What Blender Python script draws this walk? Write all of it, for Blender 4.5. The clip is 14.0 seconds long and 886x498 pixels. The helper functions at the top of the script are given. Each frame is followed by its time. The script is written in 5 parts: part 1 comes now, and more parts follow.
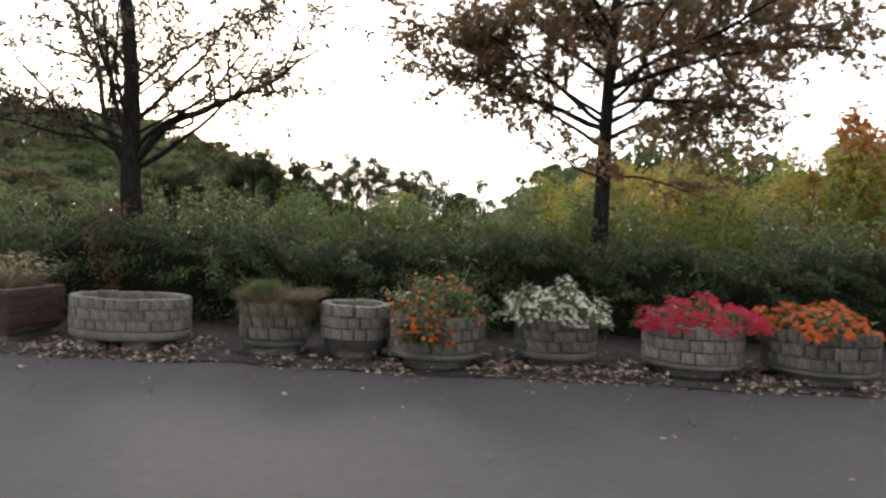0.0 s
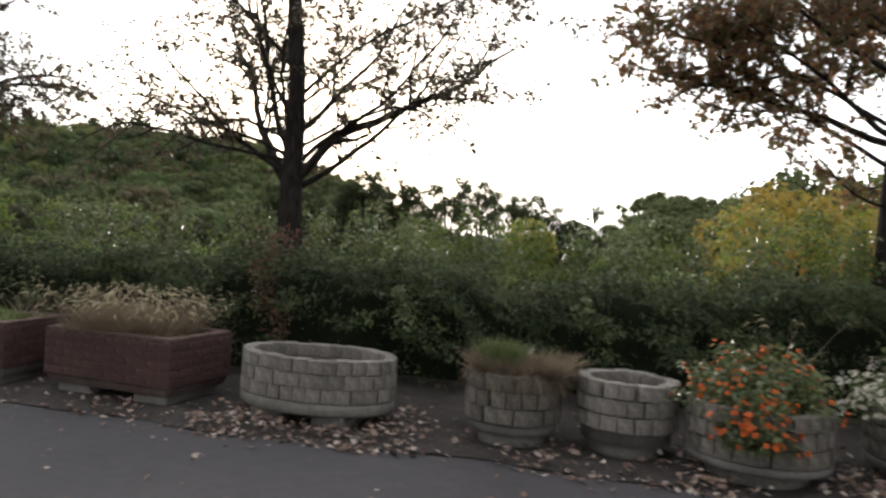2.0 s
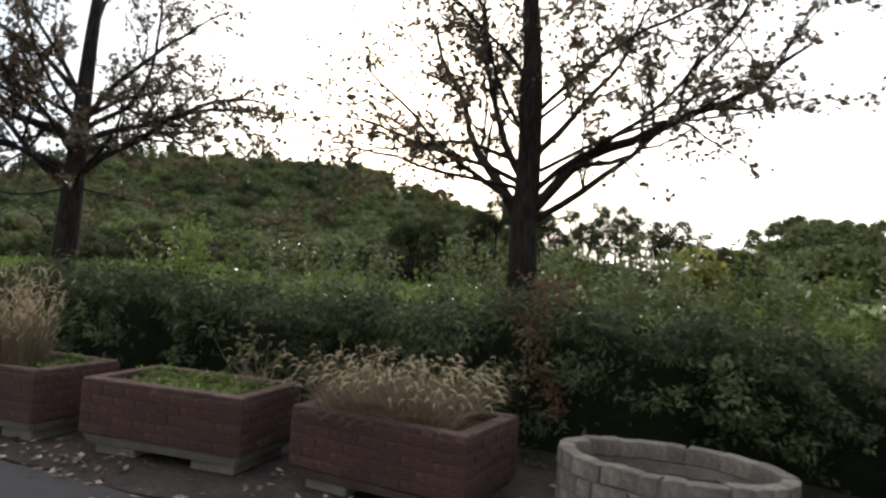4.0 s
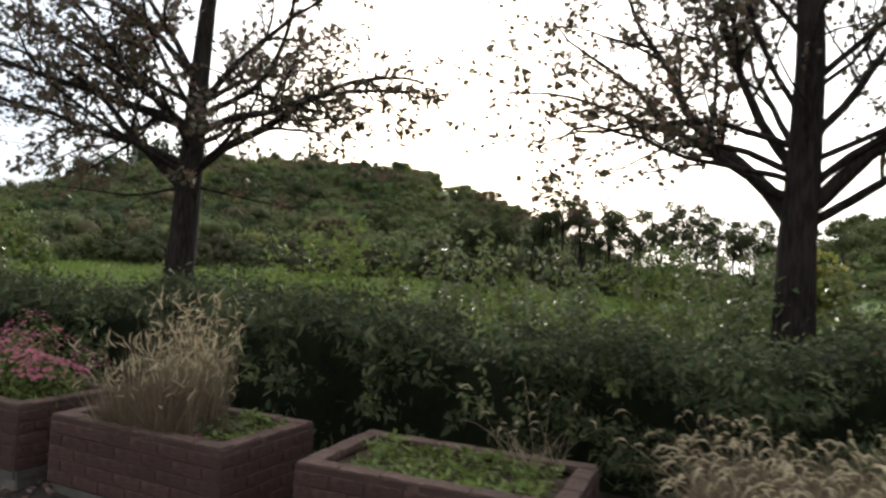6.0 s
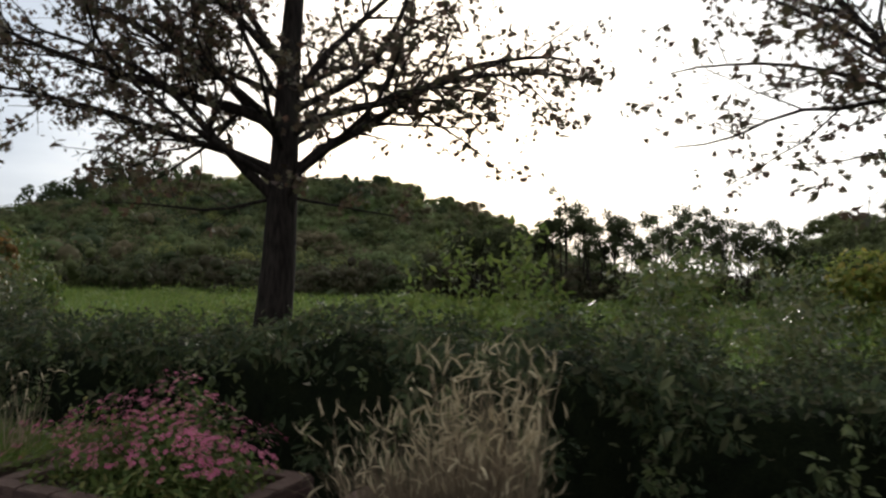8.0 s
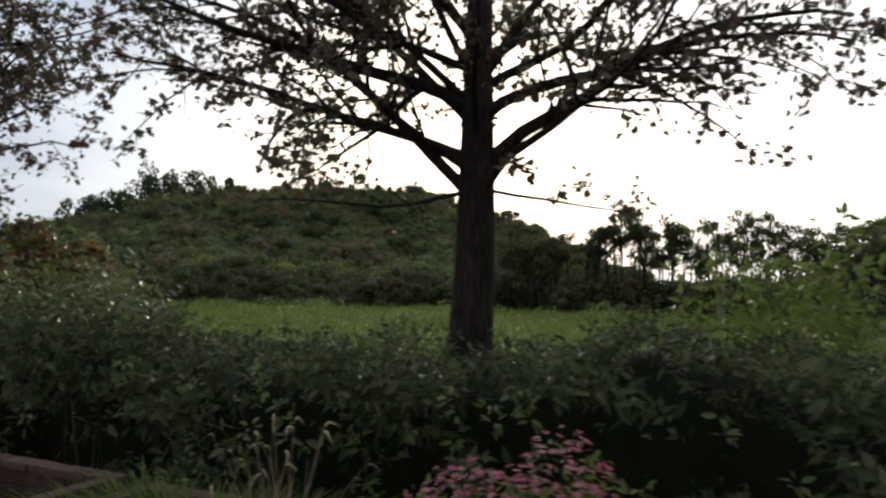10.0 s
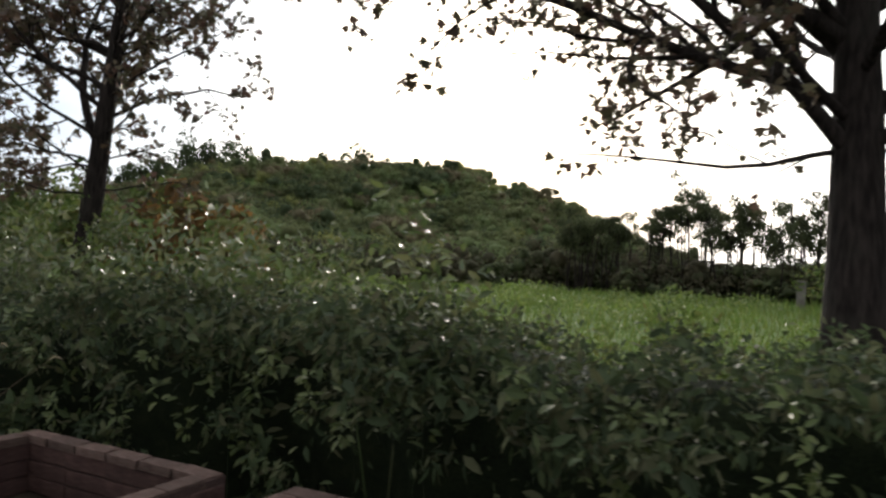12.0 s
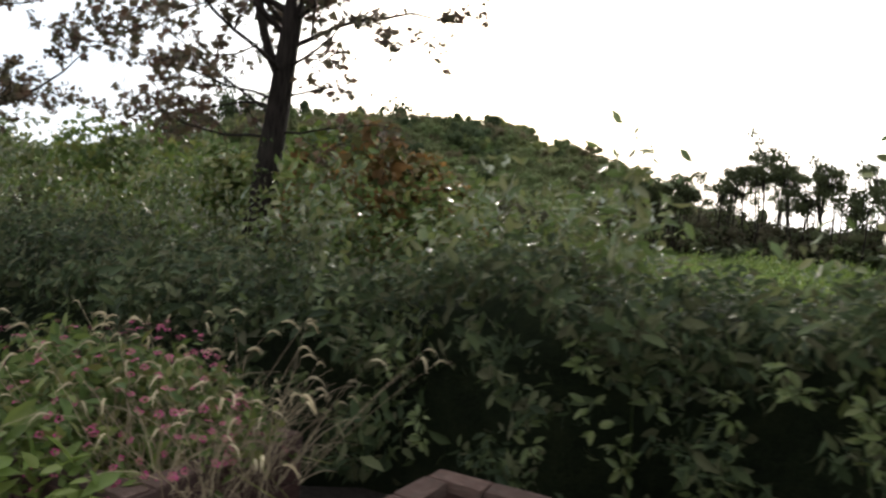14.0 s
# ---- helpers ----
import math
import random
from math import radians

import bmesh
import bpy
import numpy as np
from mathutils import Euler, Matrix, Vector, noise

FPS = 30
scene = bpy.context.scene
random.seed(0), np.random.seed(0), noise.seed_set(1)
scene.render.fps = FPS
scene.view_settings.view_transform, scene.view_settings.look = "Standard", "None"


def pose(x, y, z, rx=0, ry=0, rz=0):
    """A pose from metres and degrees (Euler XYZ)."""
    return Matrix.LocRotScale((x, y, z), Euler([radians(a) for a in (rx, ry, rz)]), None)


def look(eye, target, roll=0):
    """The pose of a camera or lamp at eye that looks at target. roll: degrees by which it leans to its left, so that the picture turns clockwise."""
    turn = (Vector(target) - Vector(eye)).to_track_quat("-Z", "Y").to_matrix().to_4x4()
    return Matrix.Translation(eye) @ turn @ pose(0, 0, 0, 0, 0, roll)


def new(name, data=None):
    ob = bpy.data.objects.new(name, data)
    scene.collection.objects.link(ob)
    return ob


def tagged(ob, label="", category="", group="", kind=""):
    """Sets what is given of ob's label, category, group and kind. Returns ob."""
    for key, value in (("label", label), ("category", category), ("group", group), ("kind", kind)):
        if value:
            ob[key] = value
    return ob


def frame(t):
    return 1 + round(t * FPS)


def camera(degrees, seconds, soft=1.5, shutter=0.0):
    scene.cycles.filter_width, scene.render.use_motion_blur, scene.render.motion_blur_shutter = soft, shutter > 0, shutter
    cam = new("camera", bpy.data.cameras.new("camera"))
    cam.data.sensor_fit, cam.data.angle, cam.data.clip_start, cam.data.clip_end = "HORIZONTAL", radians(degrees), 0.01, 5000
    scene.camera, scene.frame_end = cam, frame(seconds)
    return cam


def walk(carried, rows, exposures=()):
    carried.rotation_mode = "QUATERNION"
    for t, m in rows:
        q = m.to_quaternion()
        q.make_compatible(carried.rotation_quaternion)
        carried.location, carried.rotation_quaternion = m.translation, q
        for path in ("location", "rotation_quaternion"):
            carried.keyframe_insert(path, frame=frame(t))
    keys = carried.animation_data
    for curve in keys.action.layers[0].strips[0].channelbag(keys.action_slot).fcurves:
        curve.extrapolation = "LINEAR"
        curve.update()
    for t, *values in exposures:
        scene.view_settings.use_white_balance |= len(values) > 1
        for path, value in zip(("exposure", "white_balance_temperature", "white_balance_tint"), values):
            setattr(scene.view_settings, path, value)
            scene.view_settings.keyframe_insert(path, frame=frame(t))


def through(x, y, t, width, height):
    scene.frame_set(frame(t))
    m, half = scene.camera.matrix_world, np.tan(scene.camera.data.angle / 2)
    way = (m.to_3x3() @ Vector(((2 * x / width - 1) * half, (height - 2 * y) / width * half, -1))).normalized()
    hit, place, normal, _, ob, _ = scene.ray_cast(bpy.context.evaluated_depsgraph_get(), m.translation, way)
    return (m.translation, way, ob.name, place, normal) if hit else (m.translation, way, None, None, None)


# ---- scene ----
cam = camera(64.0, 14.0, soft=2.5, shutter=0.35)
PATH = [
    (0, (-0.174, 1.209, 1.264), (-0.261, 3.206, 1.201), 1.9),
    (0.5, (-0.475, 1.677, 1.285), (-0.624, 3.671, 1.23), 2.5),
    (1, (-0.848, 2.121, 1.296), (-1.074, 4.107, 1.232), 3.4),
    (1.5, (-1.259, 2.55, 1.299), (-1.521, 4.533, 1.258), 3.5),
    (2, (-1.746, 2.908, 1.321), (-2.087, 4.878, 1.318), 3.4),
    (2.5, (-2.19, 3.256, 1.325), (-2.615, 5.211, 1.344), 3.1),
    (3, (-2.669, 3.593, 1.353), (-3.187, 5.524, 1.387), 2.8),
    (3.2, (-2.836, 3.687, 1.381), (-3.395, 5.607, 1.42), 2.7),
    (5.3, (-4.794, 4.721, 1.455), (-5.499, 6.592, 1.504), 4.4),
    (5.5, (-5.015, 4.852, 1.455), (-5.715, 6.725, 1.489), 3.7),
    (6, (-5.569, 5.053, 1.466), (-6.322, 6.905, 1.509), 3.5),
    (6.5, (-6.082, 5.26, 1.437), (-6.83, 7.114, 1.493), 3.2),
    (7, (-6.567, 5.44, 1.434), (-7.316, 7.293, 1.495), 3.1),
    (7.2, (-6.766, 5.481, 1.457), (-7.502, 7.34, 1.521), 2.8),
    (9.3, (-8.67, 6.082, 1.448), (-9.348, 7.961, 1.552), 0.5),
    (9.5, (-8.838, 6.117, 1.427), (-9.526, 7.992, 1.536), 0.6),
    (10, (-9.338, 6.263, 1.423), (-10.097, 8.11, 1.531), 1.0),
    (10.5, (-9.84, 6.327, 1.421), (-10.634, 8.16, 1.516), 1.3),
    (11, (-10.434, 6.481, 1.421), (-11.267, 8.298, 1.492), 1.5),
    (11.5, (-10.962, 6.515, 1.415), (-11.791, 8.335, 1.461), 2.4),
    (12, (-11.55, 6.604, 1.4), (-12.375, 8.425, 1.438), 2.5),
    (12.5, (-12.076, 6.629, 1.4), (-12.913, 8.445, 1.424), 2.0),
    (13, (-12.619, 6.677, 1.392), (-13.478, 8.483, 1.402), 2.3),
    (13.5, (-13.137, 6.737, 1.371), (-14.012, 8.535, 1.344), 2.7),
    (14, (-13.698, 6.849, 1.344), (-14.589, 8.638, 1.255), 3.7),
]
EXPOSURE = [(0.0, 0.88), (1.0, 0.95), (2.0, 0.72), (3.0, 0.52), (5.5, 0.74), (6.5, 0.42), (7.0, 0.18), (9.5, -0.16), (10.5, 0.06), (11.5, 0.38), (12.5, 0.44), (14.0, 0.82)]
walk(cam, [(t, look(e, g, r)) for t, e, g, r in PATH], EXPOSURE)

# ---------------------------------------------------------------- sky, sun
SUN_AZ, SUN_EL = 21.5, 15.0          # degrees left of +y, degrees up
world = bpy.data.worlds.new("sky")
scene.world = world
world.use_nodes = True
wn, wl = world.node_tree.nodes, world.node_tree.links
wn.clear()
w_out = wn.new("ShaderNodeOutputWorld")
w_bg = wn.new("ShaderNodeBackground")
w_sky = wn.new("ShaderNodeTexSky")
w_sky.sky_type = "NISHITA"
w_sky.sun_disc = False
w_sky.sun_elevation = radians(SUN_EL)
w_sky.sun_rotation = radians(-SUN_AZ)
w_sky.dust_density = 4.0
w_sky.air_density = 1.0
w_coord = wn.new("ShaderNodeTexCoord")
w_map = wn.new("ShaderNodeMapping")
w_map.inputs["Scale"].default_value = (1.0, 1.0, 3.5)
w_noise = wn.new("ShaderNodeTexNoise")
w_noise.inputs["Scale"].default_value = 1.6
w_noise.inputs["Detail"].default_value = 6.0
w_ramp = wn.new("ShaderNodeValToRGB")
w_ramp.color_ramp.elements[0].position, w_ramp.color_ramp.elements[0].color = 0.34, (6.8, 7.5, 8.5, 1)
w_ramp.color_ramp.elements[1].position, w_ramp.color_ramp.elements[1].color = 0.60, (14.5, 14.4, 14.2, 1)
w_mix = wn.new("ShaderNodeMixRGB")
w_mix.inputs["Fac"].default_value = 0.8
wl.new(w_coord.outputs["Generated"], w_map.inputs["Vector"])
wl.new(w_map.outputs["Vector"], w_noise.inputs["Vector"])
wl.new(w_noise.outputs["Fac"], w_ramp.inputs["Fac"])
wl.new(w_sky.outputs["Color"], w_mix.inputs["Color1"])
wl.new(w_ramp.outputs["Color"], w_mix.inputs["Color2"])
# thin cloud, brighter towards the veiled sun and duller away from it
w_dot = wn.new("ShaderNodeVectorMath")
w_dot.operation = "DOT_PRODUCT"
w_dot.inputs[1].default_value = (-math.sin(radians(SUN_AZ)), math.cos(radians(SUN_AZ)), 0.25)
w_range = wn.new("ShaderNodeMapRange")
w_range.interpolation_type = "SMOOTHSTEP"
for key, value in (("From Min", -0.6), ("From Max", 0.95), ("To Min", 0.45), ("To Max", 1.1)):
    w_range.inputs[key].default_value = value
w_mul = wn.new("ShaderNodeMixRGB")
w_mul.blend_type = "MULTIPLY"
w_mul.inputs["Fac"].default_value = 1.0
wl.new(w_coord.outputs["Generated"], w_dot.inputs[0])
wl.new(w_dot.outputs["Value"], w_range.inputs["Value"])
wl.new(w_mix.outputs["Color"], w_mul.inputs["Color1"])
wl.new(w_range.outputs["Result"], w_mul.inputs["Color2"])
# a duller blue-grey bank of cloud low down, well to the left of the sun
w_dot2 = wn.new("ShaderNodeVectorMath")
w_dot2.operation = "DOT_PRODUCT"
w_dot2.inputs[1].default_value = (-math.sin(radians(64)) * 0.966, math.cos(radians(64)) * 0.966, 0.259)
w_bank = wn.new("ShaderNodeValToRGB")
w_bank.color_ramp.interpolation = "EASE"
w_bank.color_ramp.elements[0].position, w_bank.color_ramp.elements[0].color = 0.84, (1, 1, 1, 1)
w_bank.color_ramp.elements[1].position, w_bank.color_ramp.elements[1].color = 0.985, (0.50, 0.55, 0.62, 1)
w_mul2 = wn.new("ShaderNodeMixRGB")
w_mul2.blend_type = "MULTIPLY"
w_mul2.inputs["Fac"].default_value = 1.0
wl.new(w_coord.outputs["Generated"], w_dot2.inputs[0])
wl.new(w_dot2.outputs["Value"], w_bank.inputs["Fac"])
wl.new(w_mul.outputs["Color"], w_mul2.inputs["Color1"])
wl.new(w_bank.outputs["Color"], w_mul2.inputs["Color2"])
wl.new(w_mul2.outputs["Color"], w_bg.inputs["Color"])
wl.new(w_bg.outputs["Background"], w_out.inputs["Surface"])
w_bg.inputs["Strength"].default_value = 0.12

sun_data = bpy.data.lights.new("sun", "SUN")
sun_data.energy, sun_data.angle, sun_data.color = 1.4, radians(9.0), (1.0, 0.93, 0.82)
sun = new("sun", sun_data)
sv = Vector((-math.sin(radians(SUN_AZ)) * math.cos(radians(SUN_EL)), math.cos(radians(SUN_AZ)) * math.cos(radians(SUN_EL)), math.sin(radians(SUN_EL))))
sun.matrix_world = look(sv * 60, (0, 0, 0))


# ---------------------------------------------------------------- materials
def mat(name, build):
    m = bpy.data.materials.new(name)
    m.use_nodes = True
    t = m.node_tree
    t.nodes.clear()
    o = t.nodes.new("ShaderNodeOutputMaterial")
    s = build(t.nodes, t.links)
    t.links.new(s, o.inputs["Surface"])
    return m


def ramp(n, stops):
    r = n.new("ShaderNodeValToRGB")
    e = r.color_ramp.elements
    while len(e) < len(stops):
        e.new(0.5)
    for el, (p, c) in zip(e, stops):
        el.position, el.color = p, (*c, 1)
    return r


def noise_tex(n, l, scale, detail=5.0, rough=0.6, where="Object", coord=None):
    c = coord or n.new("ShaderNodeTexCoord")
    t = n.new("ShaderNodeTexNoise")
    t.inputs["Scale"].default_value, t.inputs["Detail"].default_value, t.inputs["Roughness"].default_value = scale, detail, rough
    l.new(c.outputs[where], t.inputs["Vector"])
    return t


def mixc(n, l, kind, fac, a, b):
    m = n.new("ShaderNodeMixRGB")
    m.blend_type = kind
    for s, v in ((m.inputs["Fac"], fac), (m.inputs["Color1"], a), (m.inputs["Color2"], b)):
        if isinstance(v, (int, float)):
            s.default_value = v if s.name == "Fac" else (v, v, v, 1)
        elif isinstance(v, tuple):
            s.default_value = (*v, 1)
        else:
            l.new(v, s)
    return m.outputs["Color"]


def surface(n, l, color, rough=0.8, bump=None, strength=0.3, dist=0.01, spec=0.3):
    p = n.new("ShaderNodeBsdfPrincipled")
    if isinstance(color, tuple):
        p.inputs["Base Color"].default_value = (*color, 1)
    else:
        l.new(color, p.inputs["Base Color"])
    p.inputs["Roughness"].default_value = rough
    p.inputs["Specular IOR Level"].default_value = spec
    if bump is not None:
        b = n.new("ShaderNodeBump")
        b.inputs["Strength"].default_value, b.inputs["Distance"].default_value = strength, dist
        l.new(bump, b.inputs["Height"])
        l.new(b.outputs["Normal"], p.inputs["Normal"])
    return p.outputs["BSDF"]


def rocky(name, c0, c1, c2, scale=9.0, rough=0.9, strength=0.5, dist=0.012, per_piece=0.25, moss=None):
    def build(n, l):
        big = noise_tex(n, l, scale * 0.35, 4)
        fine = noise_tex(n, l, scale * 9, 6, 0.7)
        r = ramp(n, [(0.32, c0), (0.5, c1), (0.7, c2)])
        l.new(big.outputs["Fac"], r.inputs["Fac"])
        g = ramp(n, [(0.3, (0.55, 0.55, 0.55)), (0.65, (1.15, 1.15, 1.15))])
        l.new(fine.outputs["Fac"], g.inputs["Fac"])
        col = mixc(n, l, "MULTIPLY", 0.8, r.outputs["Color"], g.outputs["Color"])
        oi = n.new("ShaderNodeObjectInfo")
        v = ramp(n, [(0.0, (1 - per_piece,) * 3), (1.0, (1 + per_piece,) * 3)])
        l.new(oi.outputs["Random"], v.inputs["Fac"])
        col = mixc(n, l, "MULTIPLY", 1.0, col, v.outputs["Color"])
        if moss:
            st = noise_tex(n, l, 5.0, 6, 0.75)
            k = ramp(n, [(0.52, (0, 0, 0)), (0.66, (0.8, 0.8, 0.8))])
            l.new(st.outputs["Fac"], k.inputs["Fac"])
            col = mixc(n, l, "MIX", k.outputs["Color"], col, moss)
        return surface(n, l, col, rough, fine.outputs["Fac"], strength, dist)
    return mat(name, build)


def leafy(name, cols, through=0.35, rough=0.5, spec=0.4):
    """Leaves and petals: a colour for each island, light passing through."""
    def build(n, l):
        g = n.new("ShaderNodeNewGeometry")
        r = ramp(n, [(i / max(1, len(cols) - 1), c) for i, c in enumerate(cols)])
        l.new(g.outputs["Random Per Island"], r.inputs["Fac"])
        f = noise_tex(n, l, 1.3, 3)
        k = ramp(n, [(0.3, (0.72, 0.72, 0.72)), (0.7, (1.2, 1.2, 1.15))])
        l.new(f.outputs["Fac"], k.inputs["Fac"])
        col = mixc(n, l, "MULTIPLY", 1.0, r.outputs["Color"], k.outputs["Color"])
        s = surface(n, l, col, rough, spec=spec)
        tr = n.new("ShaderNodeBsdfTranslucent")
        l.new(col, tr.inputs["Color"])
        m = n.new("ShaderNodeMixShader")
        m.inputs["Fac"].default_value = through
        l.new(s, m.inputs[1])
        l.new(tr.outputs["BSDF"], m.inputs[2])
        return m.outputs["Shader"]
    return mat(name, build)


def asphalt(n, l):
    fine = noise_tex(n, l, 160, 4, 0.8)
    mid = noise_tex(n, l, 9, 6, 0.7)
    big = noise_tex(n, l, 0.55, 5, 0.6)
    r = ramp(n, [(0.3, (0.032, 0.029, 0.031)), (0.55, (0.056, 0.051, 0.053)), (0.70, (0.093, 0.086, 0.086)), (0.80, (0.175, 0.162, 0.158))])
    l.new(fine.outputs["Fac"], r.inputs["Fac"])
    b = ramp(n, [(0.3, (0.74, 0.74, 0.75)), (0.7, (1.00, 0.99, 0.98))])
    l.new(big.outputs["Fac"], b.inputs["Fac"])
    c = mixc(n, l, "MULTIPLY", 1.0, r.outputs["Color"], b.outputs["Color"])
    m2 = ramp(n, [(0.35, (0.85, 0.85, 0.85)), (0.65, (1.1, 1.1, 1.1))])
    l.new(mid.outputs["Fac"], m2.inputs["Fac"])
    c = mixc(n, l, "MULTIPLY", 1.0, c, m2.outputs["Color"])
    return surface(n, l, c, 0.86, fine.outputs["Fac"], 0.5, 0.004, 0.35)


def soil_like(c0, c1, c2, scale):
    def build(n, l):
        a = noise_tex(n, l, scale, 6, 0.7)
        f = noise_tex(n, l, scale * 12, 5, 0.7)
        r = ramp(n, [(0.3, c0), (0.5, c1), (0.7, c2)])
        l.new(a.outputs["Fac"], r.inputs["Fac"])
        g = ramp(n, [(0.3, (0.5, 0.5, 0.5)), (0.7, (1.3, 1.3, 1.3))])
        l.new(f.outputs["Fac"], g.inputs["Fac"])
        c = mixc(n, l, "MULTIPLY", 1.0, r.outputs["Color"], g.outputs["Color"])
        return surface(n, l, c, 0.95, f.outputs["Fac"], 0.6, 0.02, 0.15)
    return build


def bark_build(c0, c1):
    def build(n, l):
        c = n.new("ShaderNodeTexCoord")
        mp = n.new("ShaderNodeMapping")
        mp.inputs["Scale"].default_value = (1.0, 1.0, 0.18)
        l.new(c.outputs["Object"], mp.inputs["Vector"])
        t = n.new("ShaderNodeTexNoise")
        t.inputs["Scale"].default_value, t.inputs["Detail"].default_value = 34.0, 6.0
        l.new(mp.outputs["Vector"], t.inputs["Vector"])
        lich = noise_tex(n, l, 3.0, 4)
        r = ramp(n, [(0.35, c0), (0.65, c1)])
        l.new(t.outputs["Fac"], r.inputs["Fac"])
        k = ramp(n, [(0.5, (0, 0, 0)), (0.75, (0.35, 0.35, 0.35))])
        l.new(lich.outputs["Fac"], k.inputs["Fac"])
        col = mixc(n, l, "MIX", k.outputs["Color"], r.outputs["Color"], (0.048, 0.047, 0.039))
        return surface(n, l, col, 0.92, t.outputs["Fac"], 0.9, 0.02, 0.08)
    return build


M_ASPHALT = mat("asphalt", asphalt)
M_VERGE = mat("verge_soil", soil_like((0.034, 0.029, 0.027), (0.049, 0.042, 0.039), (0.068, 0.058, 0.052), 3.0))
M_POTSOIL = mat("planter_soil", soil_like((0.03, 0.022, 0.016), (0.06, 0.045, 0.032), (0.09, 0.075, 0.05), 6.0))
M_MEADOW = mat("meadow", soil_like((0.045, 0.08, 0.018), (0.072, 0.118, 0.026), (0.11, 0.145, 0.042), 0.35))
M_BARK = mat("bark", bark_build((0.014, 0.0115, 0.0105), (0.037, 0.030, 0.027)))
M_STONE = rocky("granite_block", (0.142, 0.126, 0.110), (0.200, 0.180, 0.160), (0.275, 0.252, 0.228), 9, per_piece=0.24, moss=(0.10, 0.092, 0.072))
M_STONE_DARK = rocky("dark_weathered_stone", (0.088, 0.077, 0.066), (0.132, 0.117, 0.100), (0.19, 0.172, 0.150), 9, per_piece=0.3, moss=(0.07, 0.062, 0.045))
M_CONCRETE = rocky("weathered_concrete", (0.108, 0.097, 0.086), (0.155, 0.142, 0.127), (0.21, 0.196, 0.177), 6, per_piece=0.05, strength=0.35, moss=(0.10, 0.095, 0.075))
M_MORTAR = rocky("dark_mortar", (0.085, 0.078, 0.069), (0.125, 0.115, 0.104), (0.17, 0.157, 0.143), 8, per_piece=0.0)
M_BRICK = rocky("red_brown_brick", (0.054, 0.029, 0.025), (0.078, 0.041, 0.036), (0.106, 0.060, 0.052), 10, per_piece=0.2, strength=0.6, moss=(0.06, 0.035, 0.03))
M_COPING = rocky("worn_coping_brick", (0.080, 0.046, 0.038), (0.112, 0.069, 0.057), (0.160, 0.108, 0.090), 10, per_piece=0.2, strength=0.6, moss=(0.09, 0.075, 0.06))
M_BRICKCORE = rocky("brick_mortar", (0.048, 0.028, 0.025), (0.066, 0.040, 0.035), (0.088, 0.056, 0.049), 8, per_piece=0.0)

L_HEDGE = leafy("hedge_leaves", [(0.030, 0.044, 0.024), (0.042, 0.060, 0.030), (0.054, 0.076, 0.035), (0.074, 0.096, 0.042), (0.074, 0.072, 0.042), (0.125, 0.140, 0.072)], 0.3, 0.6, 0.14)
L_WEED = leafy("weed_leaves", [(0.062, 0.092, 0.032), (0.085, 0.125, 0.040), (0.13, 0.16, 0.055), (0.16, 0.165, 0.075), (0.075, 0.085, 0.045)], 0.4, 0.34, 0.6)
L_DARKWOOD = leafy("far_wood_leaves", [(0.049, 0.074, 0.032), (0.079, 0.108, 0.038), (0.105, 0.131, 0.049), (0.131, 0.131, 0.061)], 0.25, 0.7, 0.2)
W_OLIVE = leafy("wood_olive", [(0.108, 0.128, 0.058), (0.130, 0.146, 0.066)], 0.35, 0.8, 0.1)
W_DARK = leafy("wood_dark_green", [(0.056, 0.078, 0.040), (0.076, 0.098, 0.048)], 0.35, 0.8, 0.1)
W_FRESH = leafy("wood_fresh_green", [(0.123, 0.161, 0.071), (0.145, 0.184, 0.080)], 0.35, 0.8, 0.1)
W_YELLOW = leafy("wood_yellow_green", [(0.176, 0.198, 0.071), (0.210, 0.216, 0.077)], 0.35, 0.8, 0.1)
W_BROWN = leafy("wood_brown", [(0.142, 0.127, 0.078), (0.165, 0.138, 0.083)], 0.35, 0.8, 0.1)
T_BARE = leafy("thicket_brown", [(0.058, 0.054, 0.034), (0.080, 0.070, 0.045), (0.056, 0.064, 0.034)], 0.25, 0.85, 0.1)
T_GREEN = leafy("thicket_green", [(0.050, 0.062, 0.033), (0.070, 0.085, 0.043), (0.094, 0.100, 0.050)], 0.25, 0.85, 0.1)
L_RUST = leafy("rust_leaves", [(0.19, 0.10, 0.038), (0.23, 0.13, 0.045), (0.15, 0.09, 0.04), (0.15, 0.13, 0.046), (0.09, 0.11, 0.04), (0.08, 0.10, 0.038)], 0.45, 0.6, 0.2)
L_FRESH = leafy("fresh_weed_leaves", [(0.10, 0.15, 0.035), (0.14, 0.20, 0.045), (0.18, 0.22, 0.06), (0.09, 0.12, 0.035)], 0.45, 0.45, 0.35)
L_GREENBUSH = leafy("bush_leaves", [(0.055, 0.093, 0.025), (0.087, 0.129, 0.032), (0.123, 0.161, 0.043), (0.161, 0.154, 0.049)], 0.35, 0.6, 0.3)
L_GOLD = leafy("golden_leaves", [(0.22, 0.20, 0.045), (0.31, 0.24, 0.05), (0.38, 0.24, 0.05), (0.25, 0.23, 0.06)], 0.45, 0.6, 0.3)
L_YGREEN = leafy("yellow_green_leaves", [(0.13, 0.165, 0.038), (0.18, 0.22, 0.044), (0.25, 0.25, 0.055), (0.31, 0.24, 0.055)], 0.45, 0.6, 0.3)
L_RED = leafy("red_leaves", [(0.34, 0.12, 0.042), (0.40, 0.17, 0.05), (0.28, 0.10, 0.04)], 0.45, 0.6, 0.3)
